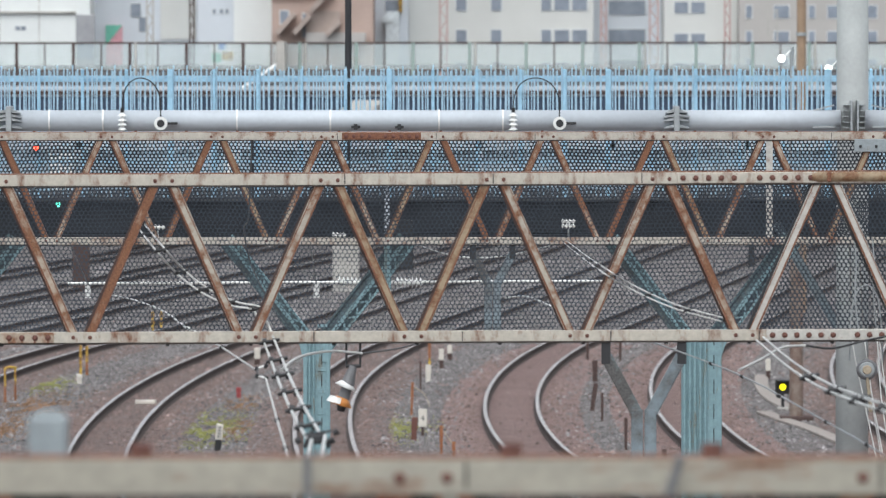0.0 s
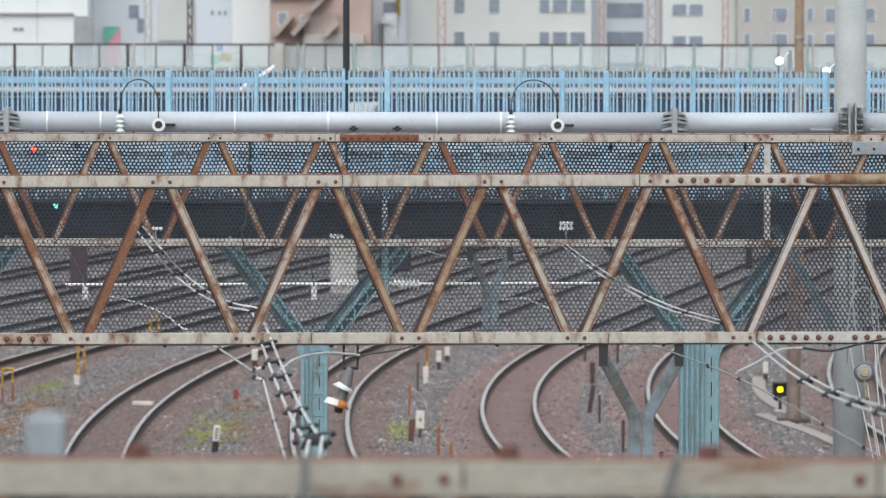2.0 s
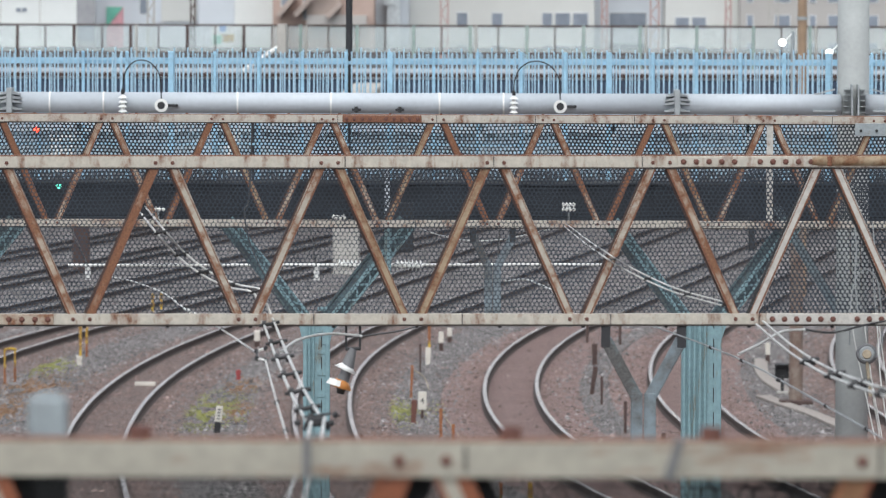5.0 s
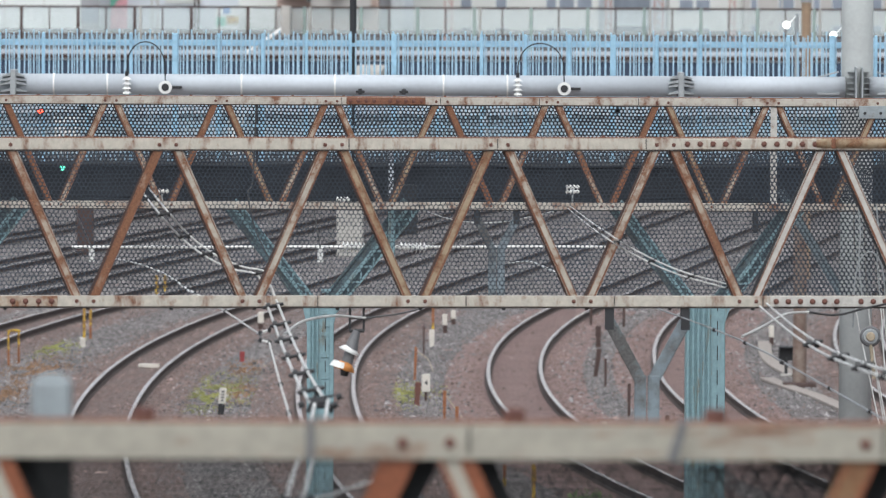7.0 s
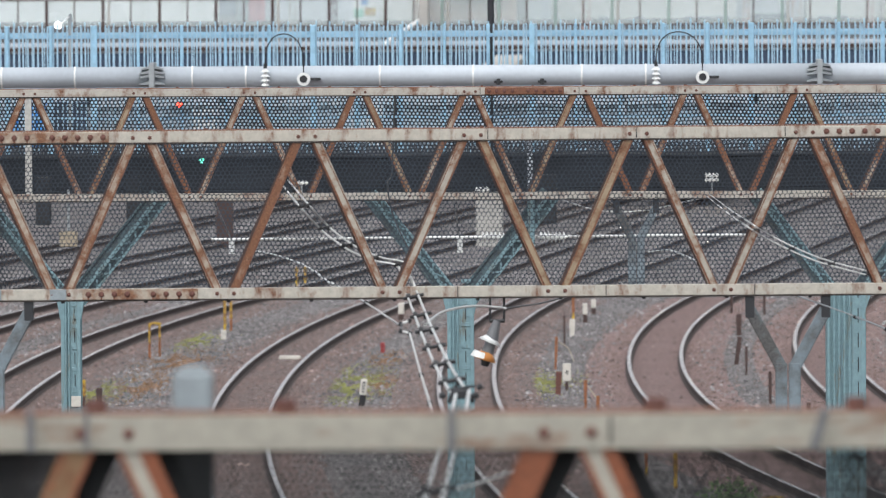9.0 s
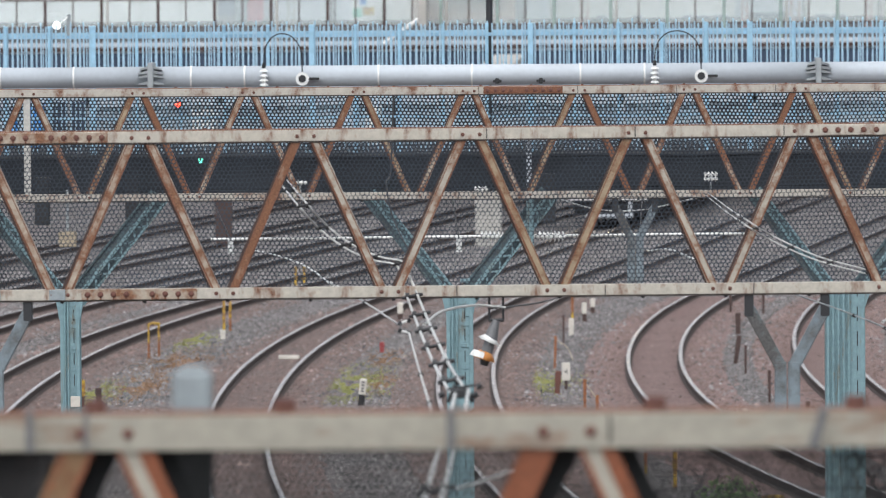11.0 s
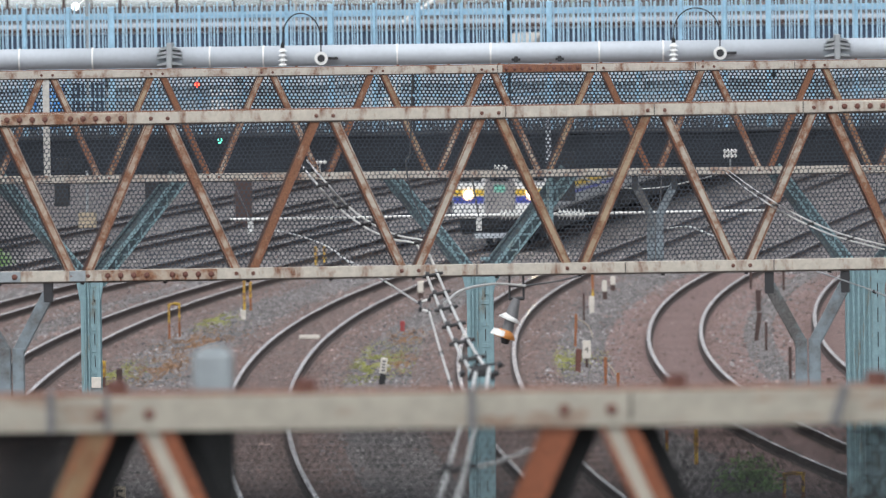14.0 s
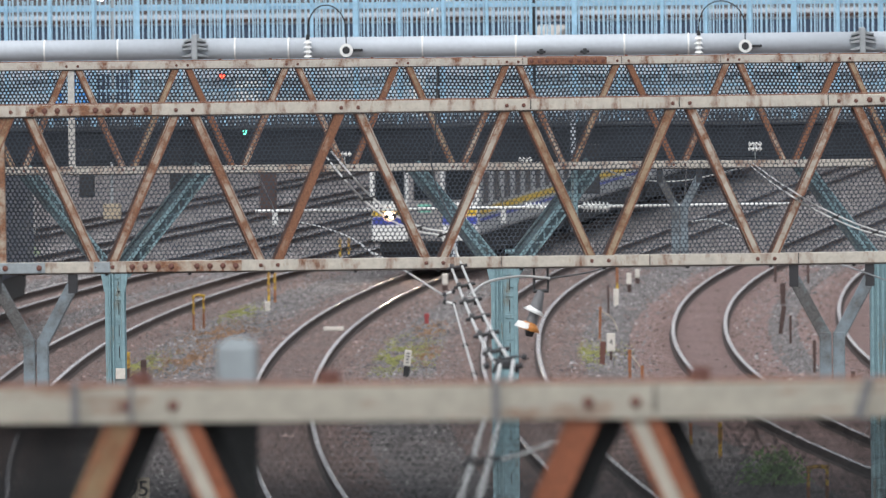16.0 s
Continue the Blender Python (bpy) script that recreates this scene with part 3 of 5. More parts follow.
def beams():
    # nearest beam, out of focus
    p = at(749, 842, 736)
    truss("gantry_beam", "beige riveted steel truss beam close by, rust-stained and netted", p.x, p.y, p.z, -4, 3, 0.0, (CREAM_NEAR,), wide=0.075, kinds={(-1, -1): NEAR_TAN, (-1, 1): NEAR_CREAM, (0, -1): NEAR_RUST, (0, 1): NEAR_CREAM, (1, -1): NEAR_TAN},
          studs=[(u - 749) / 736 for u in (-90, 247, 905, 1262, 1600)], net_mat=MESH_NEAR, cell=0.018, hole=0.70)
    # beam in focus
    p = at(583, 317.5, 263)
    n = PITCH
    truss("gantry_beam", "cream truss beam with rust-streaked diagonals and dark netting", p.x, p.y, p.z, -6, 7, 0.2, (CREAM,),
          posts=[-3 * n - 0.14, 5 * n - 0.14],
          splices=[(2.34, 3.28, 0, CREAM), (-3.3, -2.45, 0, DIAG_MIX), (2.94, 4.0, -DEEP, DIAG_PALE), (-3.50, -3.19, -DEEP, PALEGREY), (-2.86, -2.75, -DEEP, PALEGREY), (-2.64, -1.86, -DEEP, DIAG_MIX)],
          kinds={(3, -1): DIAG_PALE, (3, 1): DIAG_PALE, (-2, 1): DIAG_MIX, (-1, -1): DIAG_RUST, (-1, 1): DIAG_CREAM, (0, -1): DIAG_CREAM, (0, 1): DIAG_TAN, (1, -1): DIAG_TAN, (1, 1): DIAG_CREAM, (2, -1): DIAG_CREAM, (2, 1): DIAG_MIX, (-3, 1): DIAG_MIX, (-2, -1): DIAG_MIX}, studs=[(u - 583) / 263 for u in (110, 350, 575, 600, 815, 1060, 1180, 1290, 1400)], laps=[(2.84, 9), (-9, -3.2)])
    # far beam
    p = at(579, 241, 175)
    truss("gantry_beam", "far cream truss beam with rusty diagonals and netting", p.x, p.y, p.z, -7, 7, 0.0, (CREAM_FAR,),
          posts=[(1362 - 579) / 175, (-205 - 579) / 175],
          splices=[(0.15, 0.95, 0.0, RUST)], studs=[(u - 579) / 175 for u in range(60, 1500, 90)], net_mat=MESH_FAR, cell=0.040, hole=0.64)
    q = at(1437, 313.5, 263)
    sl = thing("beam_sleeve", "tan rounded steel sleeve over the truss beam chord", "sleeve", loc=(q.x, q.y - 0.012, q.z))
    sl.rotation_euler = (0, radians(-0.2), 0)
    part("half_shell", rod(bmesh.new(), (0, 0.026, 0), (2.1, 0.026, 0), 0.036, seg=20), DIAG_TAN, sl, smooth=True)
    part("clamp", box(bmesh.new(), (0.10, -0.012, -0.034), (0.13, 0.02, 0.034), 0.004), RUST, sl)
    q = at(1540, 256, 175)
    ep = thing("end_plate", "pale bolted plate on the far truss beam", "plate", loc=(q.x, q.y - 0.02, q.z))
    part("plate", box(bmesh.new(), (-0.16, 0, -0.075), (0.30, 0.012, 0.055), 0.004), PALEGREY, ep)
    for dx in (-0.1, 0.06, 0.2):
        part("bolt", rod(bmesh.new(), (dx, 0.002, -0.02), (dx, -0.012, -0.02), 0.016, seg=6), DARK, ep)
    # columns of the far gantry, with knee braces
    for x, w, fl in ((1243, 0.40, True), (560, 0.27, False), (-132, 0.20, False)):
        q = at(x, 424, 174.5)
        lattice_column(q.x, q.y, q.z, w, "wide ribbed teal steel column with knee braces" if fl else "laced teal steel column with knee braces", 0.92, fl)
    # end columns of the other gantries, out of the way
    for s, xs in ((263, (-7.6, 7.4)), (736, (-4.95, 3.6))):
        q = at(784, 620, s)
        for x in xs:
            lattice_column(x, q.y + 0.12, EYE - 1.0, 0.3, "laced teal steel end column")
    # short post head behind the nearest beam
    q = at(83, 738, 722)
    post = thing("gantry_column", "pale grey-blue steel post behind the near beam", "column", loc=(q.x, q.y, 0))
    part("shaft", box(bmesh.new(), (-0.048, 0, 0), (0.048, 0.09, q.z - 0.19), 0.008), BLACKSTEEL, post, "near-black shaft below the pale head")
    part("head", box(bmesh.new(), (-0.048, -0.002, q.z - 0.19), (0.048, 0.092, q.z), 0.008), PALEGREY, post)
    part("cap", box(bmesh.new(), (-0.03, 0.02, q.z), (0.03, 0.07, q.z + 0.012), 0.003), PALEGREY, post)
    # straps on the near beam
    for x, w in ((543, 14), (1195, 16), (-205, 14), (-105, 8)):
        q = at(x, 842, 738)
        st = link("beam_strap", box(bmesh.new(), (-w / 1472, -0.012, -0.05), (w / 1472, 0.0, 0.05), 0.003), CAPGREY)
        st.location = q
        st.rotation_euler = (0, 0.3 if x == 1195 else 0, 0)
        tagged(st, "dull steel strap round the near beam", "strap", "beam straps")
    # number plate low on the slim column
    q = at(-129, 793, 175.6)
    npl = link("column_plate", box(bmesh.new(), (-0.05, -0.01, -0.055), (0.05, 0.0, 0.055), 0.004), MARKER)
    npl.location = (q.x, F / 174.5, q.z)
    tagged(npl, "small white plate fixed to the slim teal column", "plate")
    for x in (1140, -274):
        q = at(x, 602, 263)
        drop_post(q.x, q.y, q.z, 0.255, 0.50, 0.93, "grey-blue forked bracket hanging under the truss beam")
    q = at(872, 430, 175)
    drop_post(q.x, q.y, q.z, 0.20, 0.42, 0.95, "grey-blue forked bracket hanging under the far beam")


def insulator(parent, a, b, r, n, mat=None):
    """A string of skirted discs from a to b."""
    a, b = Vector(a), Vector(b)
    core = part("insulator", rod(bmesh.new(), a, b, r * 0.45), mat or WHITE, parent, "white skirted porcelain insulator")
    for k in range(n):
        p, q = a.lerp(b, (k + 0.25) / n), a.lerp(b, (k + 0.7) / n)
        part("disc", rod(bmesh.new(), p, q, r, r * 0.55, 12), mat or WHITE, core)


def pipe_gantry():
    g = thing("pipe_gantry", "light grey steel pipe gantry with flanged joints", "gantry", loc=at(784, 213.5, 135))
    g.scale = (112 / 135,) * 3
    r = 0.165
    for x1, x2 in ((-15, -6.86), (-6.83, 3.67), (3.70, 6.28), (6.66, 14)):
        bm = bmesh.new()
        bmesh.ops.create_cone(bm, cap_ends=True, segments=40, radius1=r, radius2=r, depth=x2 - x1, matrix=Matrix.Translation(((x1 + x2) / 2, 0, 0)) @ Matrix.Rotation(math.pi / 2, 4, "Y"))
        part("pipe", bm, PIPE, g, smooth=True)
    for x in (-6.845, 3.685):
        bm = bmesh.new()
        box(bm, (x - 0.045, -0.30, -0.17), (x + 0.045, 0.30, 0.23), 0.01)
        part("flange", bm, ZINC, g)
        for s in (-1, 1):
            for z in (-0.11, 0.0, 0.06, 0.13):
                bm = bmesh.new()
                u = 0.20 if z < 0.1 else 0.17
                vs = [bm.verts.new(v) for v in ((x + s * 0.045, -0.26, z), (x + s * u, -0.20, z - 0.015), (x + s * u, -0.20, z + 0.005), (x + s * 0.045, -0.26, z + 0.05),
                                                (x + s * 0.045, 0.1, z), (x + s * u, 0.1, z - 0.015), (x + s * u, 0.1, z + 0.005), (x + s * 0.045, 0.1, z + 0.05))]
                for q in ((0, 1, 2, 3), (7, 6, 5, 4), (0, 4, 5, 1), (1, 5, 6, 2), (2, 6, 7, 3), (3, 7, 4, 0)):
                    bm.faces.new([vs[i] for i in q])
                bmesh.ops.recalc_face_normals(bm, faces=bm.faces)
                part("rib", bm, ZINC, g)
    # masts
    for x, base in ((6.48, -1), (-15.2, -1)):
        bm = bmesh.new()
        rod(bm, (x, 0.15, -8.48), (x, 0.15, 5.5), 0.262, 0.245, 40)
        part("mast", bm, MASTGREY, g, smooth=True)
        for s in (-1, 1):
            bm = bmesh.new()
            box(bm, (x + s * 0.05 - 0.015, -0.42, -0.17), (x + s * 0.05 + 0.015, 0.0, 0.32), 0.004)
            for k in range(5):
                box(bm, (x + min(s * 0.03, s * 0.17), -0.38, -0.12 + 0.09 * k), (x + max(s * 0.03, s * 0.17), -0.05, -0.108 + 0.09 * k))
            part("flange", bm, ZINC, g)
            bm = bmesh.new()
            bar(bm, (x + s * 0.30, 0.05, 0.24), (x + s * 0.62, 0.05, 0.16), 0.02, 0.2)
            part("gusset", bm, ZINC, g)
            bm = bar(bmesh.new(), (x + s * 0.30, -0.05, -0.10), (x + s * 0.65, -0.05, -0.10), 0.03, 0.25)
            part("gusset", bm, ZINC, g)
    # straps and clamps
    for u in (88, 183, 420, 585, 777, 890, -120, -250):
        bm = bmesh.new()
        x = (u - 784) / 112
        bmesh.ops.create_cone(bm, cap_ends=False, segments=32, radius1=r + 0.008, radius2=r + 0.008, depth=0.028, matrix=Matrix.Translation((x, 0, 0)) @ Matrix.Rotation(math.pi / 2, 4, "Y"))
        part("strap", bm, WHITE, g)
    for u in (630, 707):
        x = (u - 784) / 112
        bm = bmesh.new()
        box(bm, (x - 0.07, -0.22, -0.12), (x + 0.07, -0.12, -0.08), 0.008)
        box(bm, (x - 0.03, -0.24, -0.14), (x + 0.03, -0.14, -0.05), 0.008)
        part("clamp", bm, DARK, g)
    for u, span in ((218, 68), (908, 82), (-505, 70)):
        x = (u - 784) / 112
        insulator(g, (x, -0.26, -0.16), (x, -0.26, 0.13), 0.075, 4)
        bm = rod(bmesh.new(), (x, -0.26, 0.13), (x, -0.26, 0.21), 0.03)
        part("terminal", bm, BLACK, g)
        w = span / 112
        pts = [Vector((x + w / 2 - w / 2 * math.cos(a), -0.26, 0.20 + 0.50 * math.sin(a) ** 0.8 * (1 - 0.1 * a / 3))) for a in [math.pi * k / 20 for k in range(21)]]
        pts[-1].z = -0.05
        part("jumper_cable", tube(bmesh.new(), pts, 0.011), BLACK, g)
        bm = bmesh.new()
        bmesh.ops.create_cone(bm, cap_ends=True, segments=20, radius1=0.105, radius2=0.105, depth=0.05, matrix=Matrix.Translation((x + w, -0.28, -0.04)) @ Matrix.Rotation(math.pi / 2, 4, "X"))
        part("ring_insulator", bm, WHITE, g)
        bm = bmesh.new()
        bmesh.ops.create_cone(bm, cap_ends=True, segments=16, radius1=0.06, radius2=0.06, depth=0.06, matrix=Matrix.Translation((x + w, -0.285, -0.04)) @ Matrix.Rotation(math.pi / 2, 4, "X"))
        part("ring_core", bm, DARK, g)
        part("ring_arm", box(bmesh.new(), (x + w + 0.1, -0.25, -0.06), (x + w + 0.26, -0.15, -0.02), 0.006), DARK, g)


beams()
pipe_gantry()


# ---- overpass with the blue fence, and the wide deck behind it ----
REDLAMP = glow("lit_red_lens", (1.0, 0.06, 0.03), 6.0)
GREENLAMP = glow("lit_green_lens", (0.15, 0.9, 0.6), 2.0)


def overpass():
    y = F / 125
    ov = thing("footbridge", "old bridge over the tracks with a tall pale blue paling fence", "bridge", kind="structure")
    part("girder", box(bmesh.new(), (-34, y + 0.10, 5.34), (32, y + 0.40, 5.80), 0.02), GIRDER, ov, "dark blue-grey steel girder")
    for k in range(44):
        part("stiffener", box(bmesh.new(), (-33 + 1.5 * k, y + 0.02, 5.36), (-32.92 + 1.5 * k, y + 0.1, 5.78)), GIRDER, ov)
    part("girder_flange", box(bmesh.new(), (-34, y - 0.05, 5.30), (32, y + 0.55, 5.34), 0.005), GIRDER, ov)
    part("deck", box(bmesh.new(), (-34, y - 0.05, 5.80), (32, y + 7.0, 5.86), 0.02), SLAB, ov)
    part("girder", box(bmesh.new(), (-34, y + 6.6, 5.34), (32, y + 6.9, 5.80), 0.02), SLAB, ov)
    for x in (-34, 30):
        part("abutment", box(bmesh.new(), (x, y - 0.5, 0), (x + 2.5, y + 7.5, 5.30), 0.05), CONCRETE, ov)
    pal = bmesh.new()
    box(pal, (-0.0115, 0, 0), (0.0115, 0.018, 1.80), 0.004)
    me = bpy.data.meshes.new("paling")
    pal.to_mesh(me)
    pal.free()
    me.materials.append(PALING)
    rest = bmesh.new()
    x, k = -33.6, 0
    while x < 31.5:
        if -11.6 < x < 8.0:
            o = new("paling", me)
            o.parent = ov
            o.matrix_basis = pose(x, y + 0.02, 5.86 + (0.05 if k % 3 == 0 else 0.0) + 0.03 * random.random(), 0, random.uniform(-0.5, 0.5))
        else:
            box(rest, (x - 0.014, y + 0.02, 5.86), (x + 0.014, y + 0.04, 7.66))
        x += 0.068
        k += 1
    o = part("far_palings", rest, PALING, ov)
    o["kind"] = "stuff"
    x, k = -33.0, 0
    while x < 31.5:
        w = (0.022, 0.025, 0.04, 0.022, 0.025)[k % 5]
        part("fence_post", box(bmesh.new(), (x - w, y - 0.02, 5.86), (x + w, y + 0.02, 7.68), 0.006), BLUE, ov)
        x += 0.62
        k += 1
    for z in (7.50, 7.02, 6.35):
        part("fence_rail", box(bmesh.new(), (-34, y + 0.04, z), (32, y + 0.075, z + (0.05 if z > 7.2 else 0.035)), 0.004), BLUE, ov)
    # the fence along the other side, and a low dark kerb rail
    back = bmesh.new()
    for k in range(620):
        xx = -30 + 0.095 * k
        box(back, (xx - 0.008, y + 6.75, 5.86), (xx + 0.008, y + 6.77, 7.62))
    o = part("rear_palings", back, PALING, ov)
    o["kind"] = "stuff"
    part("fence_rail", box(bmesh.new(), (-34, y + 6.77, 7.50), (32, y + 6.80, 7.55)), BLUE, ov)
    part("rear_parapet", box(bmesh.new(), (-34, y + 5.0, 5.86), (32, y + 5.2, 6.96), 0.02), PARAPET, ov, "stained blue-grey parapet")
    part("guard_rail", box(bmesh.new(), (-34, y + 4.9, 6.44), (32, y + 4.96, 6.60), 0.01), PIPE, ov, "pale steel guard rail")
    for k in range(33):
        part("guard_post", box(bmesh.new(), (-33.5 + 2 * k, y + 4.9, 5.86), (-33.4 + 2 * k, y + 5.0, 6.66), 0.01), PIPE, ov)
    # lamps added on the bridge in place of signal lights beyond it
    for u, v, m, lab in ((64, 262, REDLAMP, "small lit red lamp on the fence, standing in for a distant signal"), (103, 362, GREENLAMP, "small lit green lamp on the girder, standing in for a signal")):
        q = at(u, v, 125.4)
        wl = thing("signal_lamp", lab, "lamp", "bridge lamps", loc=q)
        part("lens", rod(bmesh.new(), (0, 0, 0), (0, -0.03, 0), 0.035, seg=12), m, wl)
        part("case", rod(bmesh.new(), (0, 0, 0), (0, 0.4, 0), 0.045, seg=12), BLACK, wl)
    # a stanchion, covered stacks and boxes on the deck behind the fence
    q = at(450, 270, 125)
    sp = thing("stanchion", "dark steel stanchion behind the blue fence", "post", loc=(q.x, y + 0.3, 5.86))
    part("post", box(bmesh.new(), (-0.05, 0, 0), (0.05, 0.1, 1.05), 0.006), DARK, sp)
    part("base_plate", box(bmesh.new(), (-0.09, -0.04, 0), (0.09, 0.14, 0.02), 0.003), DARK, sp)
    for u1, u2, v, mat, lab in ((-240, -219, 287, TARP, "blue sheet over a small stack on the bridge"), (-198, -174, 258, TARP, "blue sheet over a tall stack on the bridge"),
                                (-156, -100, 256, NAVY, "dark navy covered stack on the bridge"), (90, 132, 270, WHITE, "white equipment box on the bridge deck"), (398, 423, 268, WHITE, "white equipment box on the bridge deck")):
        a, b = at(u1, v, 118.9), at(u2, v, 118.9)
        st = thing("covered_stack" if mat is not WHITE else "equipment_box", lab, "box", "stacks on the bridge", loc=(a.x, y + 4.45, 5.86))
        part("body", box(bmesh.new(), (0, 0, 0), (b.x - a.x, 0.35, a.z - 5.90), 0.02), mat, st)
        part("lid", box(bmesh.new(), (-0.012, -0.012, a.z - 5.90), (b.x - a.x + 0.012, 0.36, a.z - 5.86), 0.01), mat, st)
    # lamp posts
    p = at(617, 190, 124)
    lamp = thing("lamp_post", "dark slim steel lamp post on the footbridge", "lamp post", loc=(p.x, y + 0.5, 5.86))
    part("pole", rod(bmesh.new(), (0, 0, 0), (0, 0, 6.2), 0.05, 0.046, 14), DARK, lamp)
    part("base_plate", box(bmesh.new(), (-0.12, -0.12, 0), (0.12, 0.12, 0.03), 0.005), DARK, lamp)
    part("collar", rod(bmesh.new(), (0, 0, 1.42), (0, 0, 1.48), 0.06), DARK, lamp)
    part("arm", rod(bmesh.new(), (0, 0, 6.15), (0.9, 0, 6.35), 0.03), DARK, lamp)


GLASS_M, GN, GL, GB = nodes_of("hazy_glass")
GB.inputs["Base Color"].default_value = (0.62, 0.70, 0.70, 1)
GB.inputs["Roughness"].default_value = 0.25
GB.inputs["Alpha"].default_value = 0.34
# pane colour is lightened to carry the distance haze
WINDOW = plain("window_glass_dark", (0.24, 0.27, 0.32), 0.15, scale=1.0, vary=0.3)


def station_deck():
    y, s = 262.0, F / 262.0
    zz = lambda v: EYE - (v - 70) / s
    dk = thing("station_deck", "wide concrete road deck over the tracks with a glazed parapet", "deck", kind="structure")
    part("slab", box(bmesh.new(), (-90, y, 5.3), (110, y + 230, 6.2), 0.05), SLAB, dk)
    part("fascia", box(bmesh.new(), (-90, y - 0.25, 5.0), (110, y, 5.75), 0.03), NAVY, dk)
    part("kerb_wall", box(bmesh.new(), (-90, y - 0.3, 5.75), (110, y + 0.1, zz(152)), 0.03), PIPE, dk)
    part("guard_rail", box(bmesh.new(), (-90, y - 0.35, zz(168)), (110, y - 0.31, zz(160)), 0.01), STAKE, dk)
    # piers, in a row far back and one pale pillar in front
    for i in range(16):
        for yy in (y + 60, y + 150):
            part("pier", rod(bmesh.new(), (-80 + 12.5 * i, yy, 0), (-80 + 12.5 * i, yy, 5.3), 0.5, seg=16), CONCRETE, dk)
    # glazed screen
    x, k = -34.0, 0
    while x < 30:
        part("screen_post", box(bmesh.new(), (x - 0.06, y - 0.05, zz(152)), (x + 0.06, y + 0.05, zz(75)), 0.01), STAKE if x < -6 else GREENPOST, dk)
        if k % 3 == 0:
            part("screen_post", box(bmesh.new(), (x + 0.20, y - 0.05, zz(152)), (x + 0.28, y + 0.05, zz(75)), 0.01), CONCRETE, dk)
        part("screen_mullion", box(bmesh.new(), (x + 1.13, y - 0.03, zz(125)), (x + 1.18, y + 0.03, zz(76)), 0.006), STAKE, dk)
        g = part("screen_pane", box(bmesh.new(), (x + 0.07, y - 0.008, zz(124)), (x + 2.27, y + 0.008, zz(77))), GLASS_M, dk)
        x += 2.34
        k += 1
    for z in (zz(76), zz(125)):
        part("screen_rail", box(bmesh.new(), (-34.1, y - 0.04, z - 0.035), (30.9, y + 0.04, z + 0.035), 0.006), STAKE, dk)
    # slanting pale pipe behind the fence
    a, b = at(428, 157, 43.2), at(494, 113, 43.2)
    p = thing("drain_pipe", "pale slanting pipe by the road deck", "pipe")
    part("pipe", rod(bmesh.new(), a, b, 0.09), WHITE, p)
    part("bracket", box(bmesh.new(), b - Vector((0.1, 0.1, 0.3)), b + Vector((0.25, 2.6, 0.9)), 0.01), CONCRETE, p)
    # pale pillar near the line
    q = at(612, 520, 55.5)
    pl = thing("concrete_pillar", "pale concrete pillar beside the tracks under the deck", "pillar", loc=(q.x, q.y, 0))
    part("shaft", box(bmesh.new(), (-0.42, 0, 0), (0.42, 0.8, 5.3), 0.05), CONCRETE, pl)
    part("cap_beam", box(bmesh.new(), (-0.6, -0.1, 5.3), (0.6, 59.7, 5.6), 0.03), CONCRETE, pl)


GREENPOST = plain("grey_green_post", (0.28, 0.36, 0.33), 0.6)


def facade(name, label, x1, x2, y, top, mat, windows, depth=18.0, extra=()):
    """windows: (x, z, w, h) in the facade's own metres from its foot on the deck side."""
    b = thing(name, label, "building", "buildings behind the line", loc=(x1, y, 0))
    w = x2 - x1
    part("wall", box(bmesh.new(), (0, 0, 0), (w, depth, top), 0.05), mat, b)
    part("roof", box(bmesh.new(), (-0.15, -0.15, top), (w + 0.15, depth, top + 0.4), 0.05), mat, b)
    for (x, z, ww, hh) in windows:
        win = part("window", box(bmesh.new(), (x - ww / 2 - 0.06, -0.05, z - 0.06), (x + ww / 2 + 0.06, -0.0, z + hh + 0.06), 0.01), PALEFRAME, b)
        part("pane", box(bmesh.new(), (x - ww / 2, -0.065, z), (x + ww / 2, -0.052, z + hh)), WINDOW, win)
    for nm, lo, hi, m in extra:
        part(nm, box(bmesh.new(), lo, hi, 0.02), m, b)
    return b


PALEFRAME = plain("pale_window_frame", (0.62, 0.63, 0.64), 0.5)
W_WHITE = plain("white_cladding", (0.73, 0.745, 0.73), 0.6, scale=0.3, vary=0.06, fine=6)
# cream, beige and stair tones are paled, haze put into the colour
W_CREAM = plain("cream_tile_wall", (0.60, 0.60, 0.575), 0.7, scale=0.3, vary=0.07, fine=8)
W_GREY = plain("pale_grey_wall", (0.60, 0.63, 0.67), 0.7, scale=0.3, vary=0.07, fine=8)
W_BEIGE = plain("beige_wall", (0.43, 0.405, 0.385), 0.8, scale=0.3, vary=0.08, fine=8)
W_BROWN = plain("terracotta_wall", (0.42, 0.315, 0.27), 0.8, scale=0.3, vary=0.12, fine=5)
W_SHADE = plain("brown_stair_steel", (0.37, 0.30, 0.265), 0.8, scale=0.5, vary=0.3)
SHUTTER = plain("grey_shutter", (0.33, 0.33, 0.345), 0.7, scale=0.4, vary=0.2, fine=3)
# haze is mixed into the pink and green of the sign
PINK = plain("hazy_pink_panel", (0.68, 0.36, 0.40), 0.6)
STRIPE_BLUE = plain("blue_board", (0.10, 0.25, 0.55), 0.6)
GREEN = plain("pale_green_panel", (0.17, 0.49, 0.37), 0.6)
SILVER = plain("silver_duct", (0.70, 0.74, 0.76), 0.35, 0.4)
MASTRED = painted("faded_red_mast", (0.52, 0.33, 0.30), rust=(0.40, 0.30, 0.28), amount=0.4)


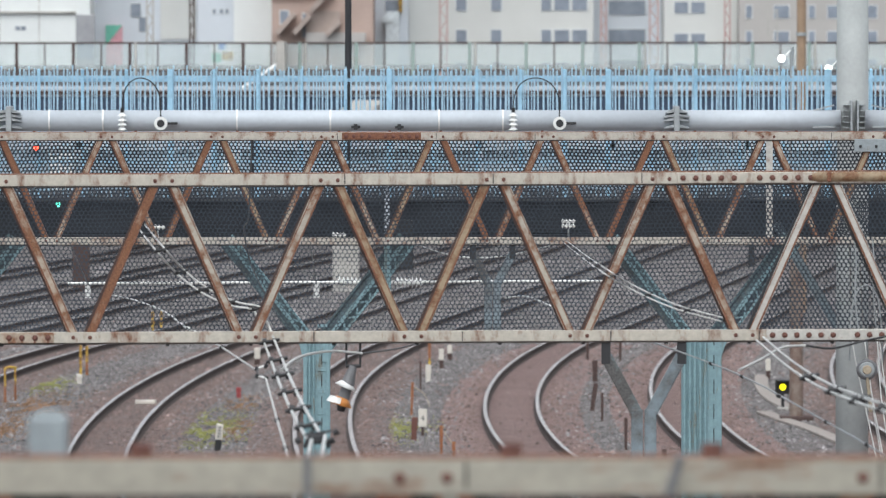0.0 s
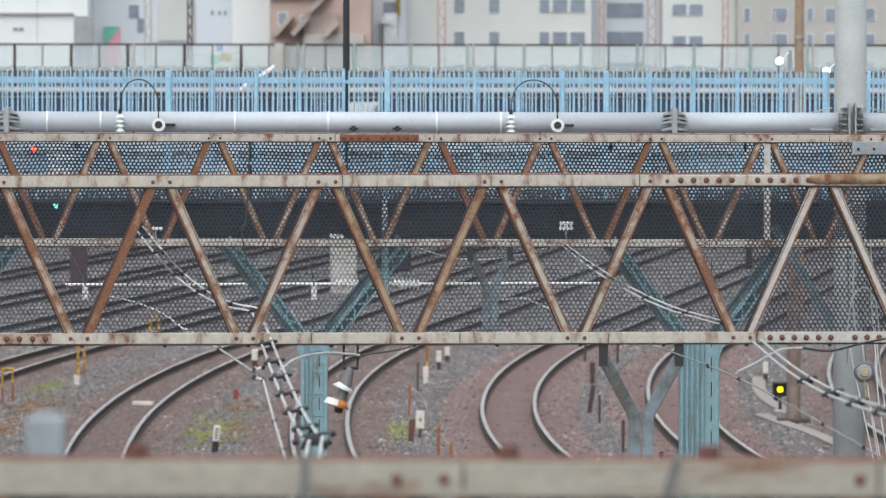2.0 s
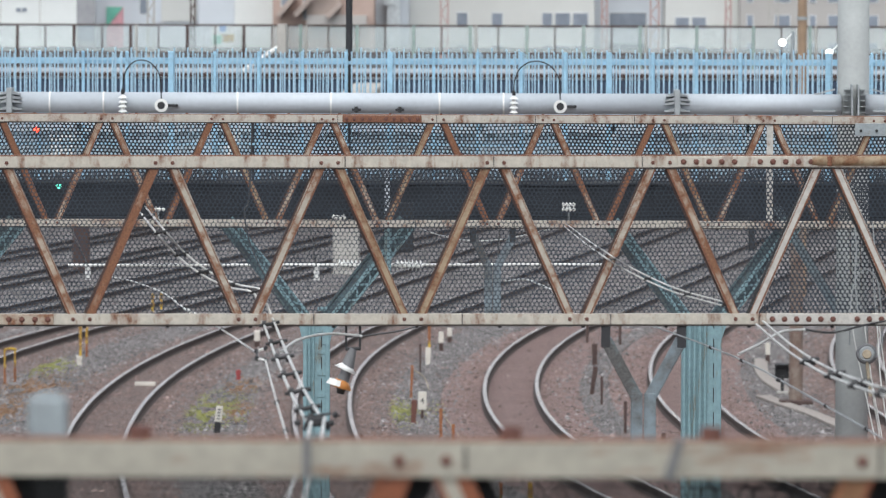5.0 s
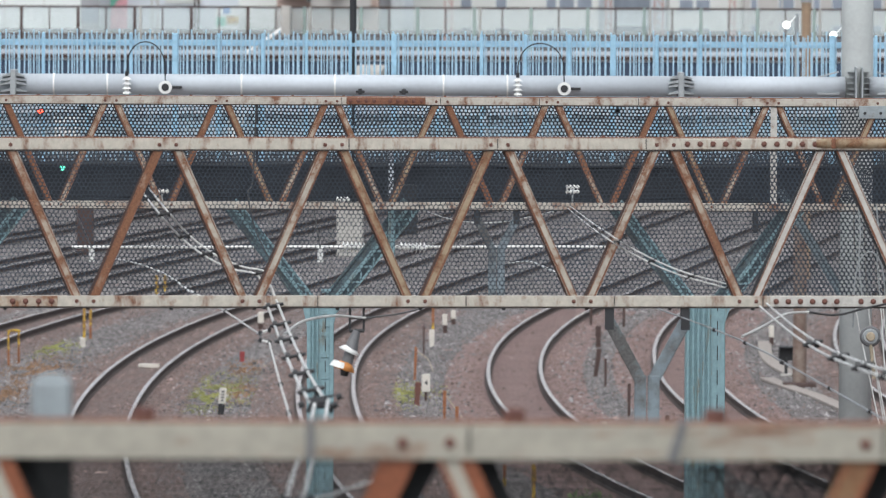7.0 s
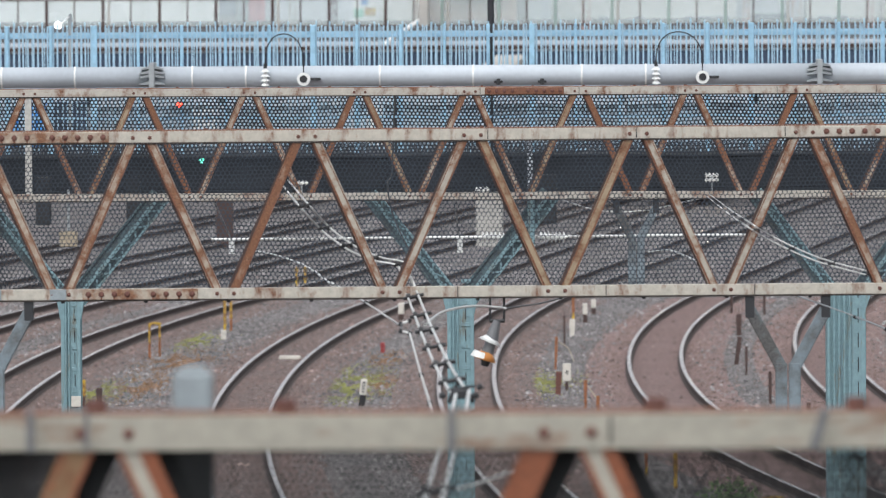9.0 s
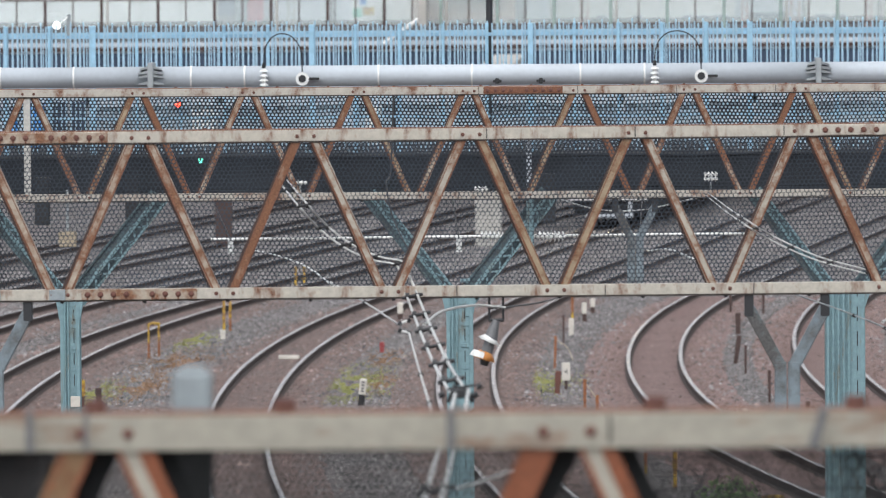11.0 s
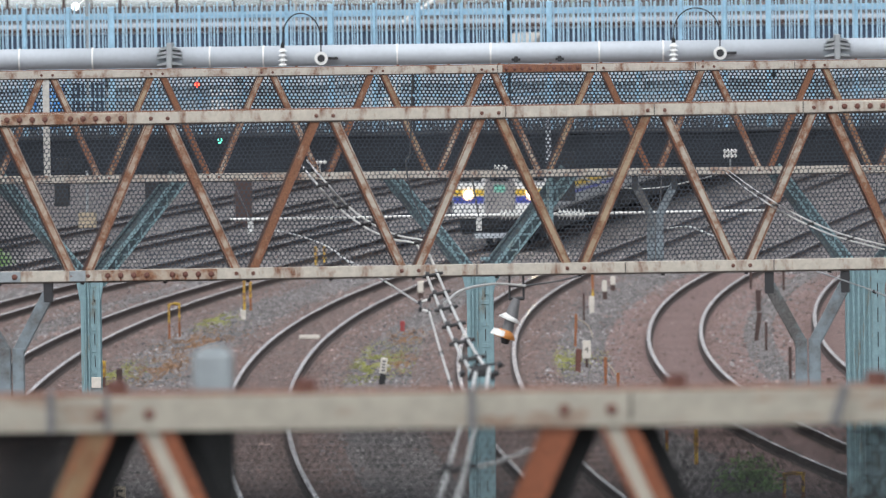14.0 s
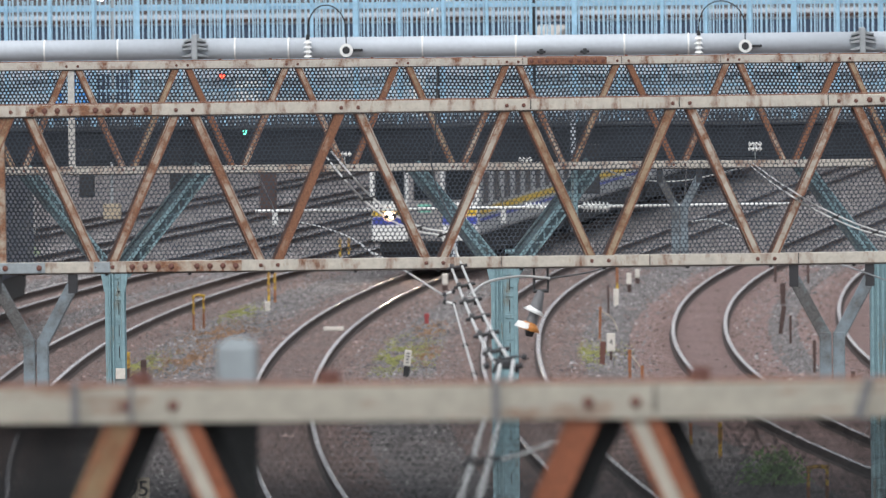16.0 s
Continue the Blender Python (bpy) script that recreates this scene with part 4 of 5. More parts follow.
def city():
    s = 24.0
    Y = F / s
    X = lambda u: (u - 784) / s
    Z = lambda v: EYE - (v - 70) / s
    m = lambda px: px / s

    def wins(x1, items):
        return [(X(u) - X(x1), Z(v + h), m(w), m(h)) for u, v, w, h in items]

    facade("building", "white clad building with grid joints", X(-420), X(160), Y, 34, W_WHITE,
           wins(-420, [(32, 47, 8, 6), (42, 47, 8, 6), (-80, 30, 20, 14), (-150, 30, 20, 14), (-230, 30, 20, 14)]),
           extra=[("joint", (m(70 + 420) - 0.03, -0.03, 0), (m(70 + 420) + 0.03, 0.01, 34), CONCRETE), ("joint", (m(420) - 0.03, -0.03, 0), (m(420) + 0.03, 0.01, 34), CONCRETE),
                  ("ledge", (0, -0.25, Z(24)), (m(555), 0.01, Z(20)), CONCRETE), ("shutter", (m(555), -0.1, Z(120)), (m(588), 0.01, Z(26)), SHUTTER), ("shutter_door", (m(557), -0.16, Z(105)), (m(586), -0.1, Z(76)), WINDOW)])
    facade("building", "pale grey office building with small windows", X(160), X(345), Y + 6, 40, W_GREY,
           wins(160, [(234, 6, 18, 24), (246, 30, 12, 26), (320, 52, 22, 8), (298, 55, 30, 10)]),
           extra=[("sign_board", (m(20), -0.25, Z(122)), (m(50), 0.0, Z(44)), PINK), 
                  ("wall_panel", (m(118), -0.12, Z(70)), (m(182), 0.01, Z(-40)), W_CREAM)])
    tri = bmesh.new()
    x1 = X(160) + m(20)
    front = [tri.verts.new((x, Y + 5.70, z)) for x, z in ((x1, Z(44)), (x1 + m(30), Z(44)), (x1, Z(82)))]
    rear = [tri.verts.new((v.co.x, Y + 5.76, v.co.z)) for v in front]
    tri.faces.new(front), tri.faces.new(rear[::-1])
    for i in range(3):
        tri.faces.new((front[i], front[(i + 1) % 3], rear[(i + 1) % 3], rear[i]))
    bmesh.ops.recalc_face_normals(tri, faces=tri.faces)
    tagged(link("sign_corner", tri, GREEN), "green triangular corner of a pink sign board", "sign")
    facade("building", "grey panel building behind the fence", X(347), X(413), Y + 3, 42, W_GREY, wins(347, [(377, 16, 5, 8), (390, 16, 5, 8), (400, 16, 5, 8)]))
    facade("building", "bright white blank building", X(413), X(483), Y + 1, 44, W_WHITE, wins(413, [(490, 10, 4, 20)]))
    facade("building", "terracotta building with an outside stair", X(484), X(662), Y - 4, 38, W_BROWN,
           wins(484, [(545, 25, 14, 40), (506, 20, 14, 22)]),
           extra=[("stair_slope", (m(60), -1.2, Z(75)), (m(165), 0.0, Z(58)), W_BEIGE), ("stair_tower", (m(60), -0.9, Z(58)), (m(120), 0.0, Z(20)), W_SHADE), ("cornice", (0, -0.4, Z(-4)), (m(110), 0.0, Z(-9)), W_BEIGE)])
    for a, b in (((10, 60), (40, 25)), ((40, 60), (66, 30)), ((70, 20), (96, -8)), ((96, 62), (120, 38))):
        st = link("outside_stair", bar(bmesh.new(), (X(484) + m(a[0]), Y - 5.0, Z(a[1])), (X(484) + m(b[0]), Y - 5.0, Z(b[1])), m(9), 1.9, 0.03), W_SHADE)
        tagged(st, "brown steel outside stair flight on the terracotta building", "stairs", "outside stairs")
    tw = facade("building", "cream apartment tower with regular windows", X(722), X(1055), Y + 8, 46, W_CREAM,
                wins(722, [(u, v, w, 24) for v in (-56, -6, 53) for u, w in ((817, 18), (880, 18), (970, 17), (998, 26), (1030, 26))] +
                     [(u, 112, w, 24) for u, w in ((817, 18), (880, 18), (970, 17), (998, 26), (1030, 26))]))
    facade("building", "silver ducts on a small service building", X(662), X(722), Y + 5, 30, W_GREY, wins(662, [(695, 0, 28, 25), (695, 50, 20, 20)]),
           extra=[("duct", (m(20), -1.0, 0), (m(44), -0.2, Z(20)), SILVER), ("duct_lid", (m(14), -1.2, Z(40)), (m(36), -0.1, Z(28)), SILVER), ("lamp_box", (m(43), -0.6, Z(22)), (m(49), 0, Z(-10)), YELLOW)])
    facade("building", "grey apartment block with balconies", X(1055), X(1180), Y + 12, 44, W_GREY,
           wins(1055, [(1118, v, 66, 26) for v in (-52, 0, 52, 108)]))
    facade("building", "cream apartment block with paired windows", X(1180), X(1312), Y + 6, 44, W_CREAM,
           wins(1180, [(u, v, 24, 20) for v in (-52, 3, 60, 112) for u in (1211, 1241)]))
    facade("building", "beige block with small windows", X(1312), X(1760), Y + 4, 40, W_BEIGE,
           wins(1312, [(u, v, w, 22) for v in (-40, 10, 56, 105) for u, w in ((1330, 10), (1388, 26), (1442, 10), (1480, 20), (1545, 26), (1620, 20), (1690, 26))]))
    facade("building", "long pale block far behind", -70, 70, Y + 60, 60, W_GREY, [(-0 + 6 * k, 30, 2, 2) for k in range(1, 22)])
    # lattice masts between the deck and the buildings
    for u, w, mm in ((785, 14, MASTRED), (1157, 16, MASTRED), (266, 12, CONCRETE), (1367, 18, CONCRETE), (1068, 10, MASTRED), (1287, 10, MASTRED), (340, 8, STAKE)):
        q = at(u, 150, 40)
        mast = thing("lattice_mast", "slim lattice mast behind the road deck", "mast", "lattice masts", loc=(q.x, q.y, 6.2))
        h = 12
        hw = w / 88
        for sx in (-1, 1):
            part("leg", bar(bmesh.new(), (sx * hw, 0, 0), (sx * hw, 0, h if u != 1367 else 3.2), 0.07, 0.07), mm, mast)
        n = 26 if u != 1367 else 8
        for k in range(n):
            z = k * (h if u != 1367 else 3.2) / n
            part("lacing_bar", bar(bmesh.new(), (-hw if k % 2 else hw, 0, z), (hw if k % 2 else -hw, 0, z + 0.45), 0.05, 0.05), mm, mast)
    q = at(1418, 150, 60)
    pole = thing("utility_pole", "brown utility pole behind the fence", "pole", loc=(q.x, q.y, 0))
    part("shaft", rod(bmesh.new(), (0, 0, 0), (0, 0, 15), 0.16, 0.12, 14), WOODPOLE, pole)
    part("band", rod(bmesh.new(), (0, 0, 8.2), (0, 0, 8.3), 0.17, 0.17, 14), ZINC, pole)
    # small shop front behind the glazed screen
    shop = thing("shop_front", "small shop front with green, yellow and blue boards", "shop", loc=(X(374), Y - 1, 0))
    part("wall", box(bmesh.new(), (0, 0, 0), (m(42), 0.9, Z(76)), 0.02), W_WHITE, shop)
    for nm, a, b, c, d, mm in (("green_board", 2, 18, 94, 110, GREEN), ("yellow_board", 20, 40, 92, 106, YELLOW), ("blue_board", 14, 26, 78, 88, STRIPE_BLUE)):
        part(nm, box(bmesh.new(), (m(a), -0.08, Z(d)), (m(b), -0.0, Z(c)), 0.01), mm, shop)
    # floodlights
    for u, v in ((1383, 104), (1466, 122), (-150, 121)):
        q = at(u, v, 121)
        fl = thing("floodlight", "white round floodlight on a bracket above the fence", "lamp", "floodlights", loc=q)
        bm = bmesh.new()
        bmesh.ops.create_uvsphere(bm, u_segments=14, v_segments=8, radius=0.058, matrix=Matrix.Diagonal((1, 0.6, 1, 1)))
        part("lens", bm, LAMPWHITE, fl, smooth=True)
        part("arm", rod(bmesh.new(), (0.02, 0.05, 0), (0.16, 0.2, 0.14), 0.010), WHITE, fl)
        part("stem", rod(bmesh.new(), (0.16, 0.2, 0.16), (0.16, 0.2, 5.86 - q.z), 0.03), ZINC, fl)


WOODPOLE = plain("brown_pole", (0.30, 0.21, 0.14), 0.8, scale=3)
LAMPWHITE = glow("lit_white_lens", (1.0, 0.98, 0.93), 1.6)

overpass()
station_deck()
city()


# ---- trains ----
BODY = plain("stainless_body", (0.50, 0.51, 0.52), 0.4, 0.5, scale=0.8, vary=0.1)
FACEWHITE = plain("white_front_panel", (0.72, 0.72, 0.70), 0.4, scale=2, vary=0.06)
DOORGREY = plain("grey_front_door", (0.25, 0.235, 0.23), 0.5)
STRIPE_Y = plain("yellow_stripe", (0.70, 0.46, 0.03), 0.5)
STRIPE_B = plain("blue_stripe", (0.05, 0.07, 0.38), 0.5)
UNDER = plain("black_underframe", (0.02, 0.02, 0.022), 0.8)
CABGLASS = plain("dark_cab_glass", (0.02, 0.022, 0.025), 0.1)
HEADLAMP = glow("headlamp", (1.0, 0.80, 0.54), 450.0)
LAMP_HALO = glow("warm_lamp_halo", (1.0, 0.66, 0.36), 1.6)
ROOF = plain("grey_roof", (0.25, 0.25, 0.26), 0.8)


def rail_car(lead, label, lit=True, skin=None):
    """A car 19.5 m long; its front faces -y, its origin lies on the rails under the middle."""
    c = thing("train_car", label, "train", "cars of the train")
    L, W = 9.75, 1.40
    bm = bmesh.new()
    box(bm, (-W, -L + 0.05, 0.95), (W, L, 3.45), 0.10)
    part("body", bm, skin or BODY, c)
    bm = bmesh.new()
    box(bm, (-W + 0.15, -L + 0.15, 3.45), (W - 0.15, L - 0.1, 3.65), 0.08)
    part("roof", bm, ROOF, c)
    part("underframe", box(bmesh.new(), (-W + 0.2, -L + 0.3, 0.35), (W - 0.2, L - 0.3, 0.95), 0.05), UNDER, c)
    for s in (-1, 1) if not skin else ():
        part("side_stripe_yellow", box(bmesh.new(), (s * W - 0.004, -L + 0.2, 1.50), (s * W + 0.006, L - 0.1, 1.66)), STRIPE_Y, c)
        part("side_stripe_blue", box(bmesh.new(), (s * W - 0.004, -L + 0.2, 1.32), (s * W + 0.006, L - 0.1, 1.40)), STRIPE_B, c)
        for k in range(9):
            y = -L + 1.3 + 2.1 * k
            part("side_window", box(bmesh.new(), (s * W - 0.01, y - 0.55, 1.75), (s * W + 0.008, y + 0.55, 2.55), 0.003), CABGLASS, c)
    for y in (-6.6, 6.6):
        bogie = part("bogie", box(bmesh.new(), (-0.95, y - 1.4, 0.30), (0.95, y + 1.4, 0.62), 0.05), UNDER, c)
        for dy in (-1.05, 1.05):
            for s in (-1, 1):
                bm = rod(bmesh.new(), (s * 0.53, y + dy, 0.43), (s * 0.66, y + dy, 0.43), 0.43, seg=20)
                part("wheel", bm, UNDER, bogie)
    if lead:
        f = -L - 0.02
        for s in (-1, 1):
            a, b = sorted((s * 0.45, s * 1.36))
            part("front_panel", box(bmesh.new(), (a, f, 0.84), (b, f + 0.1, 1.81), 0.02), skin or FACEWHITE, c)
            part("front_stripe_yellow", box(bmesh.new(), (a + 0.01, f - 0.008, 1.48), (b - 0.01, f, 1.66)), STRIPE_Y, c)
            part("front_stripe_blue", box(bmesh.new(), (a + 0.01, f - 0.010, 1.26), (b - 0.01, f, 1.46)), STRIPE_B, c)
            part("cab_window", box(bmesh.new(), (a + 0.08, f + 0.02, 1.88), (b - 0.08, f + 0.08, 3.0), 0.02), CABGLASS, c)
            part("window_pillar", box(bmesh.new(), (s * 1.36 - 0.05, f, 1.81), (s * 1.36 + 0.05, f + 0.1, 3.3), 0.01), FACEWHITE, c)
            part("window_pillar", box(bmesh.new(), (s * 0.45 - 0.03, f, 1.81), (s * 0.45 + 0.03, f + 0.1, 3.3), 0.01), FACEWHITE, c)
            if lit:
                # glowing ring added round the headlamp for its glare
                h = part("headlamp_halo", rod(bmesh.new(), (s * 0.91, f + 0.02, 1.52), (s * 0.91, f - 0.03, 1.52), 0.17, seg=18), LAMP_HALO, c)
                part("headlamp", rod(bmesh.new(), (s * 0.91, f - 0.028, 1.52), (s * 0.91, f - 0.04, 1.52), 0.075, seg=18), HEADLAMP, h)
        part("end_door", box(bmesh.new(), (-0.42, f - 0.03, 0.84), (0.42, f + 0.08, 3.1), 0.02), DOORGREY, c)
        part("door_window", box(bmesh.new(), (-0.28, f - 0.04, 1.88), (0.28, f - 0.03, 2.85), 0.01), CABGLASS, c)
        part("door_panel", box(bmesh.new(), (-0.16, f - 0.04, 1.58), (0.16, f - 0.03, 1.78)), GREEN, c)
        part("brow", box(bmesh.new(), (-1.3, f, 3.1), (1.3, f + 0.1, 3.4), 0.03), FACEWHITE, c)
        part("skirt", box(bmesh.new(), (-1.2, f + 0.15, 0.55), (1.2, f + 0.3, 0.95), 0.03), UNDER, c)
        part("plough_bar", box(bmesh.new(), (-0.75, f + 0.05, 0.26), (0.85, f + 0.12, 0.40), 0.01), PIPE, c)
        part("plough_post", box(bmesh.new(), (0.68, f + 0.06, 0.40), (0.82, f + 0.12, 0.82), 0.01), PIPE, c)
        part("coupler", rod(bmesh.new(), (0, f + 0.3, 0.8), (0, f - 0.35, 0.8), 0.09), UNDER, c)
    return c


def wheel_arc(line, y_start, dist):
    """The place on a track dist metres of rail farther on from y_start."""
    y = y_start
    left = abs(dist)
    s = 1 if dist >= 0 else -1
    while left > 1e-6:
        step = min(1.0, left)
        y += s * step * math.cos(heading(line, y))
        left -= step
    return y


def car_pose(tr, y_front, offset, turn=0):
    """A car whose middle lies offset metres of rail beyond the front of its train."""
    y = wheel_arc(tr, y_front, offset)
    return pose(centre(tr, y), y, 0.221, 0, 0, turn - math.degrees(heading(tr, y)))


def train_times():
    return [0.5 * i for i in range(33)]


FIRST = [rail_car(k == 0, "silver commuter train car with blue and yellow stripes, headlamps lit" if k == 0 else "silver commuter train car with blue and yellow stripes") for k in range(4)]
SECOND = [rail_car(k == 0, "dark navy train car leaving on the outer track" if k == 0 else "dark navy train car on the outer track", lit=False, skin=NAVY) for k in range(3)]


# ---- lineside: signals, posts, cables ----
def flasher():
    base = at(1386, 727, 81)
    s = thing("flashing_signal", "small black flashing warning signal on a short mast", "signal", loc=(base.x, base.y, 0))
    part("mast", rod(bmesh.new(), (0, 0, 0), (0, 0, 0.4), 0.035), BLACK, s)
    part("foot", box(bmesh.new(), (-0.12, -0.12, 0), (0.12, 0.12, 0.06), 0.01), CONCRETE, s)
    bm = bmesh.new()
    box(bm, (-0.16, 0.03, 0.34), (0.16, 0.22, 0.66), 0.02)
    part("housing", bm, BLACK, s)
    part("hood", box(bmesh.new(), (-0.14, -0.12, 0.62), (0.14, 0.03, 0.65), 0.005), BLACK, s)
    for k in (-1, 1):
        part("hood_side", box(bmesh.new(), (k * 0.14 - 0.008, -0.10, 0.45), (k * 0.14 + 0.008, 0.03, 0.62), 0.003), BLACK, s)
    bm = bmesh.new()
    bmesh.ops.create_cone(bm, cap_ends=True, segments=20, radius1=0.066, radius2=0.066, depth=0.006, matrix=Matrix.Rotation(math.pi / 2, 4, "X"))
    lens = part("lamp_disc", bm, YELLOWLAMP, s)
    lens.location = (0, -0.02, 0.5)
    return lens


YELLOWLAMP = glow("lit_yellow_lens", (1.0, 0.85, 0.0), 1.5)
LENS = flasher()


def stub(name, label, category, u, v, s_base, wpx, hpx, mat, group="lineside posts", lean=0.0, capm=None):
    """A post standing on the ground with its foot at the sight line (u, v)."""
    sc = (v - 70) / EYE
    q = at(u, v, sc)
    w, h = 0.85 * wpx / sc, hpx / sc
    o = thing(name, label, category, group, loc=(q.x, q.y, 0))
    o.rotation_euler = (0, radians(lean), 0)
    part("post", box(bmesh.new(), (-w / 2, -w / 2, -0.02), (w / 2, w / 2, h * (0.42 if capm else 1)), w * 0.12), mat, o)
    if capm:
        part("head", box(bmesh.new(), (-w * 0.56, -w * 0.56, h * 0.42), (w * 0.56, w * 0.56, h), w * 0.12), capm, o)
    if "figures" in label:
        for k in range(4):
            part("figure_bar", box(bmesh.new(), (-w * 0.25, -w * 0.6, h * (0.52 + 0.11 * k)), (w * 0.25, -w * 0.57, h * (0.58 + 0.11 * k))), CAPGREY, o)
    return o


def hoop(u, v, wpx, hpx):
    sc = (v - 70) / EYE
    q = at(u, v, sc)
    w, h = wpx / sc, hpx / sc
    o = thing("guard_hoop", "yellow steel hoop guard, rusty at the feet", "barrier", "yellow hoops", loc=(q.x, q.y, 0))
    for s in (-1, 1):
        part("leg", rod(bmesh.new(), (s * w / 2, s * 0.1, 0), (s * w / 2, s * 0.1, h), 0.025), YELLOW, o)
        part("leg_foot", rod(bmesh.new(), (s * w / 2, s * 0.1, 0), (s * w / 2, s * 0.1, h * 0.45), 0.028), ORANGE_RUST, o)
    part("crossbar", tube(bmesh.new(), [Vector((-w / 2 - 0.02, -0.1, h - 0.02)), Vector((0, 0, h)), Vector((w / 2 + 0.02, 0.1, h - 0.02))], 0.03), YELLOW, o)


def lineside():
    w = "white marker post with a dark foot"
    for u, v, wp, hp, mat, capm, lab, lean in (
            (455, 650, 11, 34, STAKE, MARKER, w, 0), (384, 799, 13, 48, BLACK, MARKER, "white marker post with faded figures and a black foot", 6),
            (758, 676, 10, 30, MARKER, MARKER, w, 0), (781, 652, 9, 34, STAKE, MARKER, w, 0), (796, 637, 9, 26, STAKE, MARKER, w, 0),
            (732, 781, 11, 42, RIVET, RIVET, "rusty stump beside a white plate", 3), (140, 679, 10, 16, MARKER, MARKER, "low white marker block", 0),
            (1360, 672, 9, 36, STAKE, MARKER, w, 0), (422, 704, 9, 18, RED, RED, "short faded red marker post", 0),
            (-110, 800, 8, 50, STAKE, YELLOW, "yellow topped marker post", 0), (-82, 800, 11, 36, STAKE, STAKE, "brown wooden stump in the ballast", 0),
            (1108, 798, 6, 58, STAKE, STAKE, "thin dark wooden stake in the ballast", 0), (1066, 746, 5, 50, STAKE, STAKE, "thin dark wooden stake in the ballast", 0),
            (1048, 728, 9, 50, STAKE, STAKE, "charred looking broken stake", 8), (1053, 676, 10, 38, STAKE, STAKE, "dark short stake in the ballast", 0),
            (1098, 640, 5, 40, STAKE, STAKE, "thin dark wooden stake in the ballast", 0), (1040, 640, 5, 36, STAKE, STAKE, "thin dark wooden stake in the ballast", 0),
            (728, 735, 5, 58, ORANGE_RUST, ORANGE_RUST, "thin rusty rod stake", 2), (744, 690, 4, 50, STAKE, STAKE, "thin dark wooden stake in the ballast", 0),
            (781, 806, 6, 52, ORANGE_RUST, ORANGE_RUST, "rusty stake strung with thin wire", 0), (803, 812, 6, 30, ORANGE_RUST, ORANGE_RUST, "rusty stake strung with thin wire", 0),
            (760, 655, 5, 50, YELLOW, ORANGE_RUST, "rusty orange stake beside the track", 0), (1176, 822, 8, 26, STAKE, STAKE, "dark short stake in the ballast", 0),
            (1068, 822, 9, 14, MARKER, MARKER, "low white marker block", -20), (940, 948, 8, 64, YELLOW, YELLOW, "yellow post by the ballast", 0),
            (888, 925, 6, 40, YELLOW, ORANGE_RUST, "rusty yellow stake in the ballast", 0), (142, 668, 5, 58, YELLOW, YELLOW, "thin yellow post beside the track", 0), (153, 664, 5, 52, ORANGE_RUST, YELLOW, "thin rusty yellow post", 0),
            (270, 588, 5, 36, YELLOW, YELLOW, "thin yellow post beside the track", 0), (285, 586, 5, 36, YELLOW, YELLOW, "thin yellow post beside the track", 0)):
        stub("marker_post", lab, "post", u, v, 0, wp, hp, mat, lean=lean, capm=capm)
    # white plate with a figure on a short post
    sc = (772 - 70) / EYE
    q = at(748, 772, sc)
    pl = thing("number_plate_post", "white plate with a black figure on a short post", "sign", loc=(q.x, q.y, 0))
    part("post", box(bmesh.new(), (-0.03, 0, 0), (0.03, 0.04, 0.3), 0.004), STAKE, pl)
    part("plate", box(bmesh.new(), (-0.085, -0.03, 0.18), (0.085, 0, 0.55), 0.01), MARKER, pl)
    lettering("4", 0.16, (0, -0.032, 0.36), pl)
    sc = (1028 - 70) / EYE
    q = at(-100, 1028, sc)
    sg = thing("distance_sign", "weathered cream distance sign with black figures", "sign", loc=(q.x, q.y, 0))
    part("post", box(bmesh.new(), (-0.04, 0, 0), (0.04, 0.05, 0.2), 0.004), STAKE, sg)
    part("plate", box(bmesh.new(), (-0.22, -0.03, 0.10), (0.22, 0, 0.46), 0.01), SIGNCREAM, sg)
    lettering("95", 0.34, (0.04, -0.034, 0.28), sg)
    hoop(17, 712, 17, 62)
    hoop(1112, 1028, 34, 64)
    # plank on the sleepers
    sc = (720 - 70) / EYE
    q = at(257, 718, sc)
    pk = link("loose_plank", box(bmesh.new(), (-0.23, -0.06, 0), (0.23, 0.06, 0.09), 0.01), MARKER)
    pk.matrix_basis = pose(q.x, q.y, 0.055, 0, 0, -10)
    tagged(pk, "short pale wooden plank lying between the rails", "plank")
    # rusty pole
    q = at(1410, 745, (745 - 70) / EYE)
    ps = thing("rusty_pole", "brown rusted pole with a concrete foot", "pole", loc=(q.x, q.y, 0))
    part("shaft", rod(bmesh.new(), (0, 0, 0.1), (0, 0, 4.6), 0.15, 0.14, 14), RUSTPOLE, ps)
    part("foot", box(bmesh.new(), (-0.35, -0.3, 0), (0.35, 0.3, 0.1), 0.02), STAKE, ps)
    # cable trough lids, snaking past the signal
    spots = []
    for ends in (((1348, 668), (1350, 690), (1366, 708), (1396, 726)), ((1352, 733), (1392, 748), (1440, 764), (1500, 790))):
        row = curve_points([at(u, v, (v - 70) / EYE) for u, v in ends], 5)
        spots += list(zip(row, row[1:]))
    for a, b in spots:
        d = b - a
        t = link("trough_lid", box(bmesh.new(), (-0.16, -d.length * 0.485, 0), (0.16, d.length * 0.485, 0.06), 0.012), TROUGH)
        t.matrix_basis = pose((a.x + b.x) / 2, (a.y + b.y) / 2, 0.0, 0, 0, -math.degrees(math.atan2(d.x, d.y)))
        tagged(t, "pale concrete cable trough lid on the ballast", "cable trough", "trough lids")
    # red signal far along the line
    q = at(62, 263, 46)
    rs = thing("red_signal", "distant railway signal showing a red light", "signal", loc=(q.x, q.y, 0))
    part("mast", rod(bmesh.new(), (0, 0.2, 0), (0, 0.2, q.z + 0.5), 0.07), ZINC, rs)
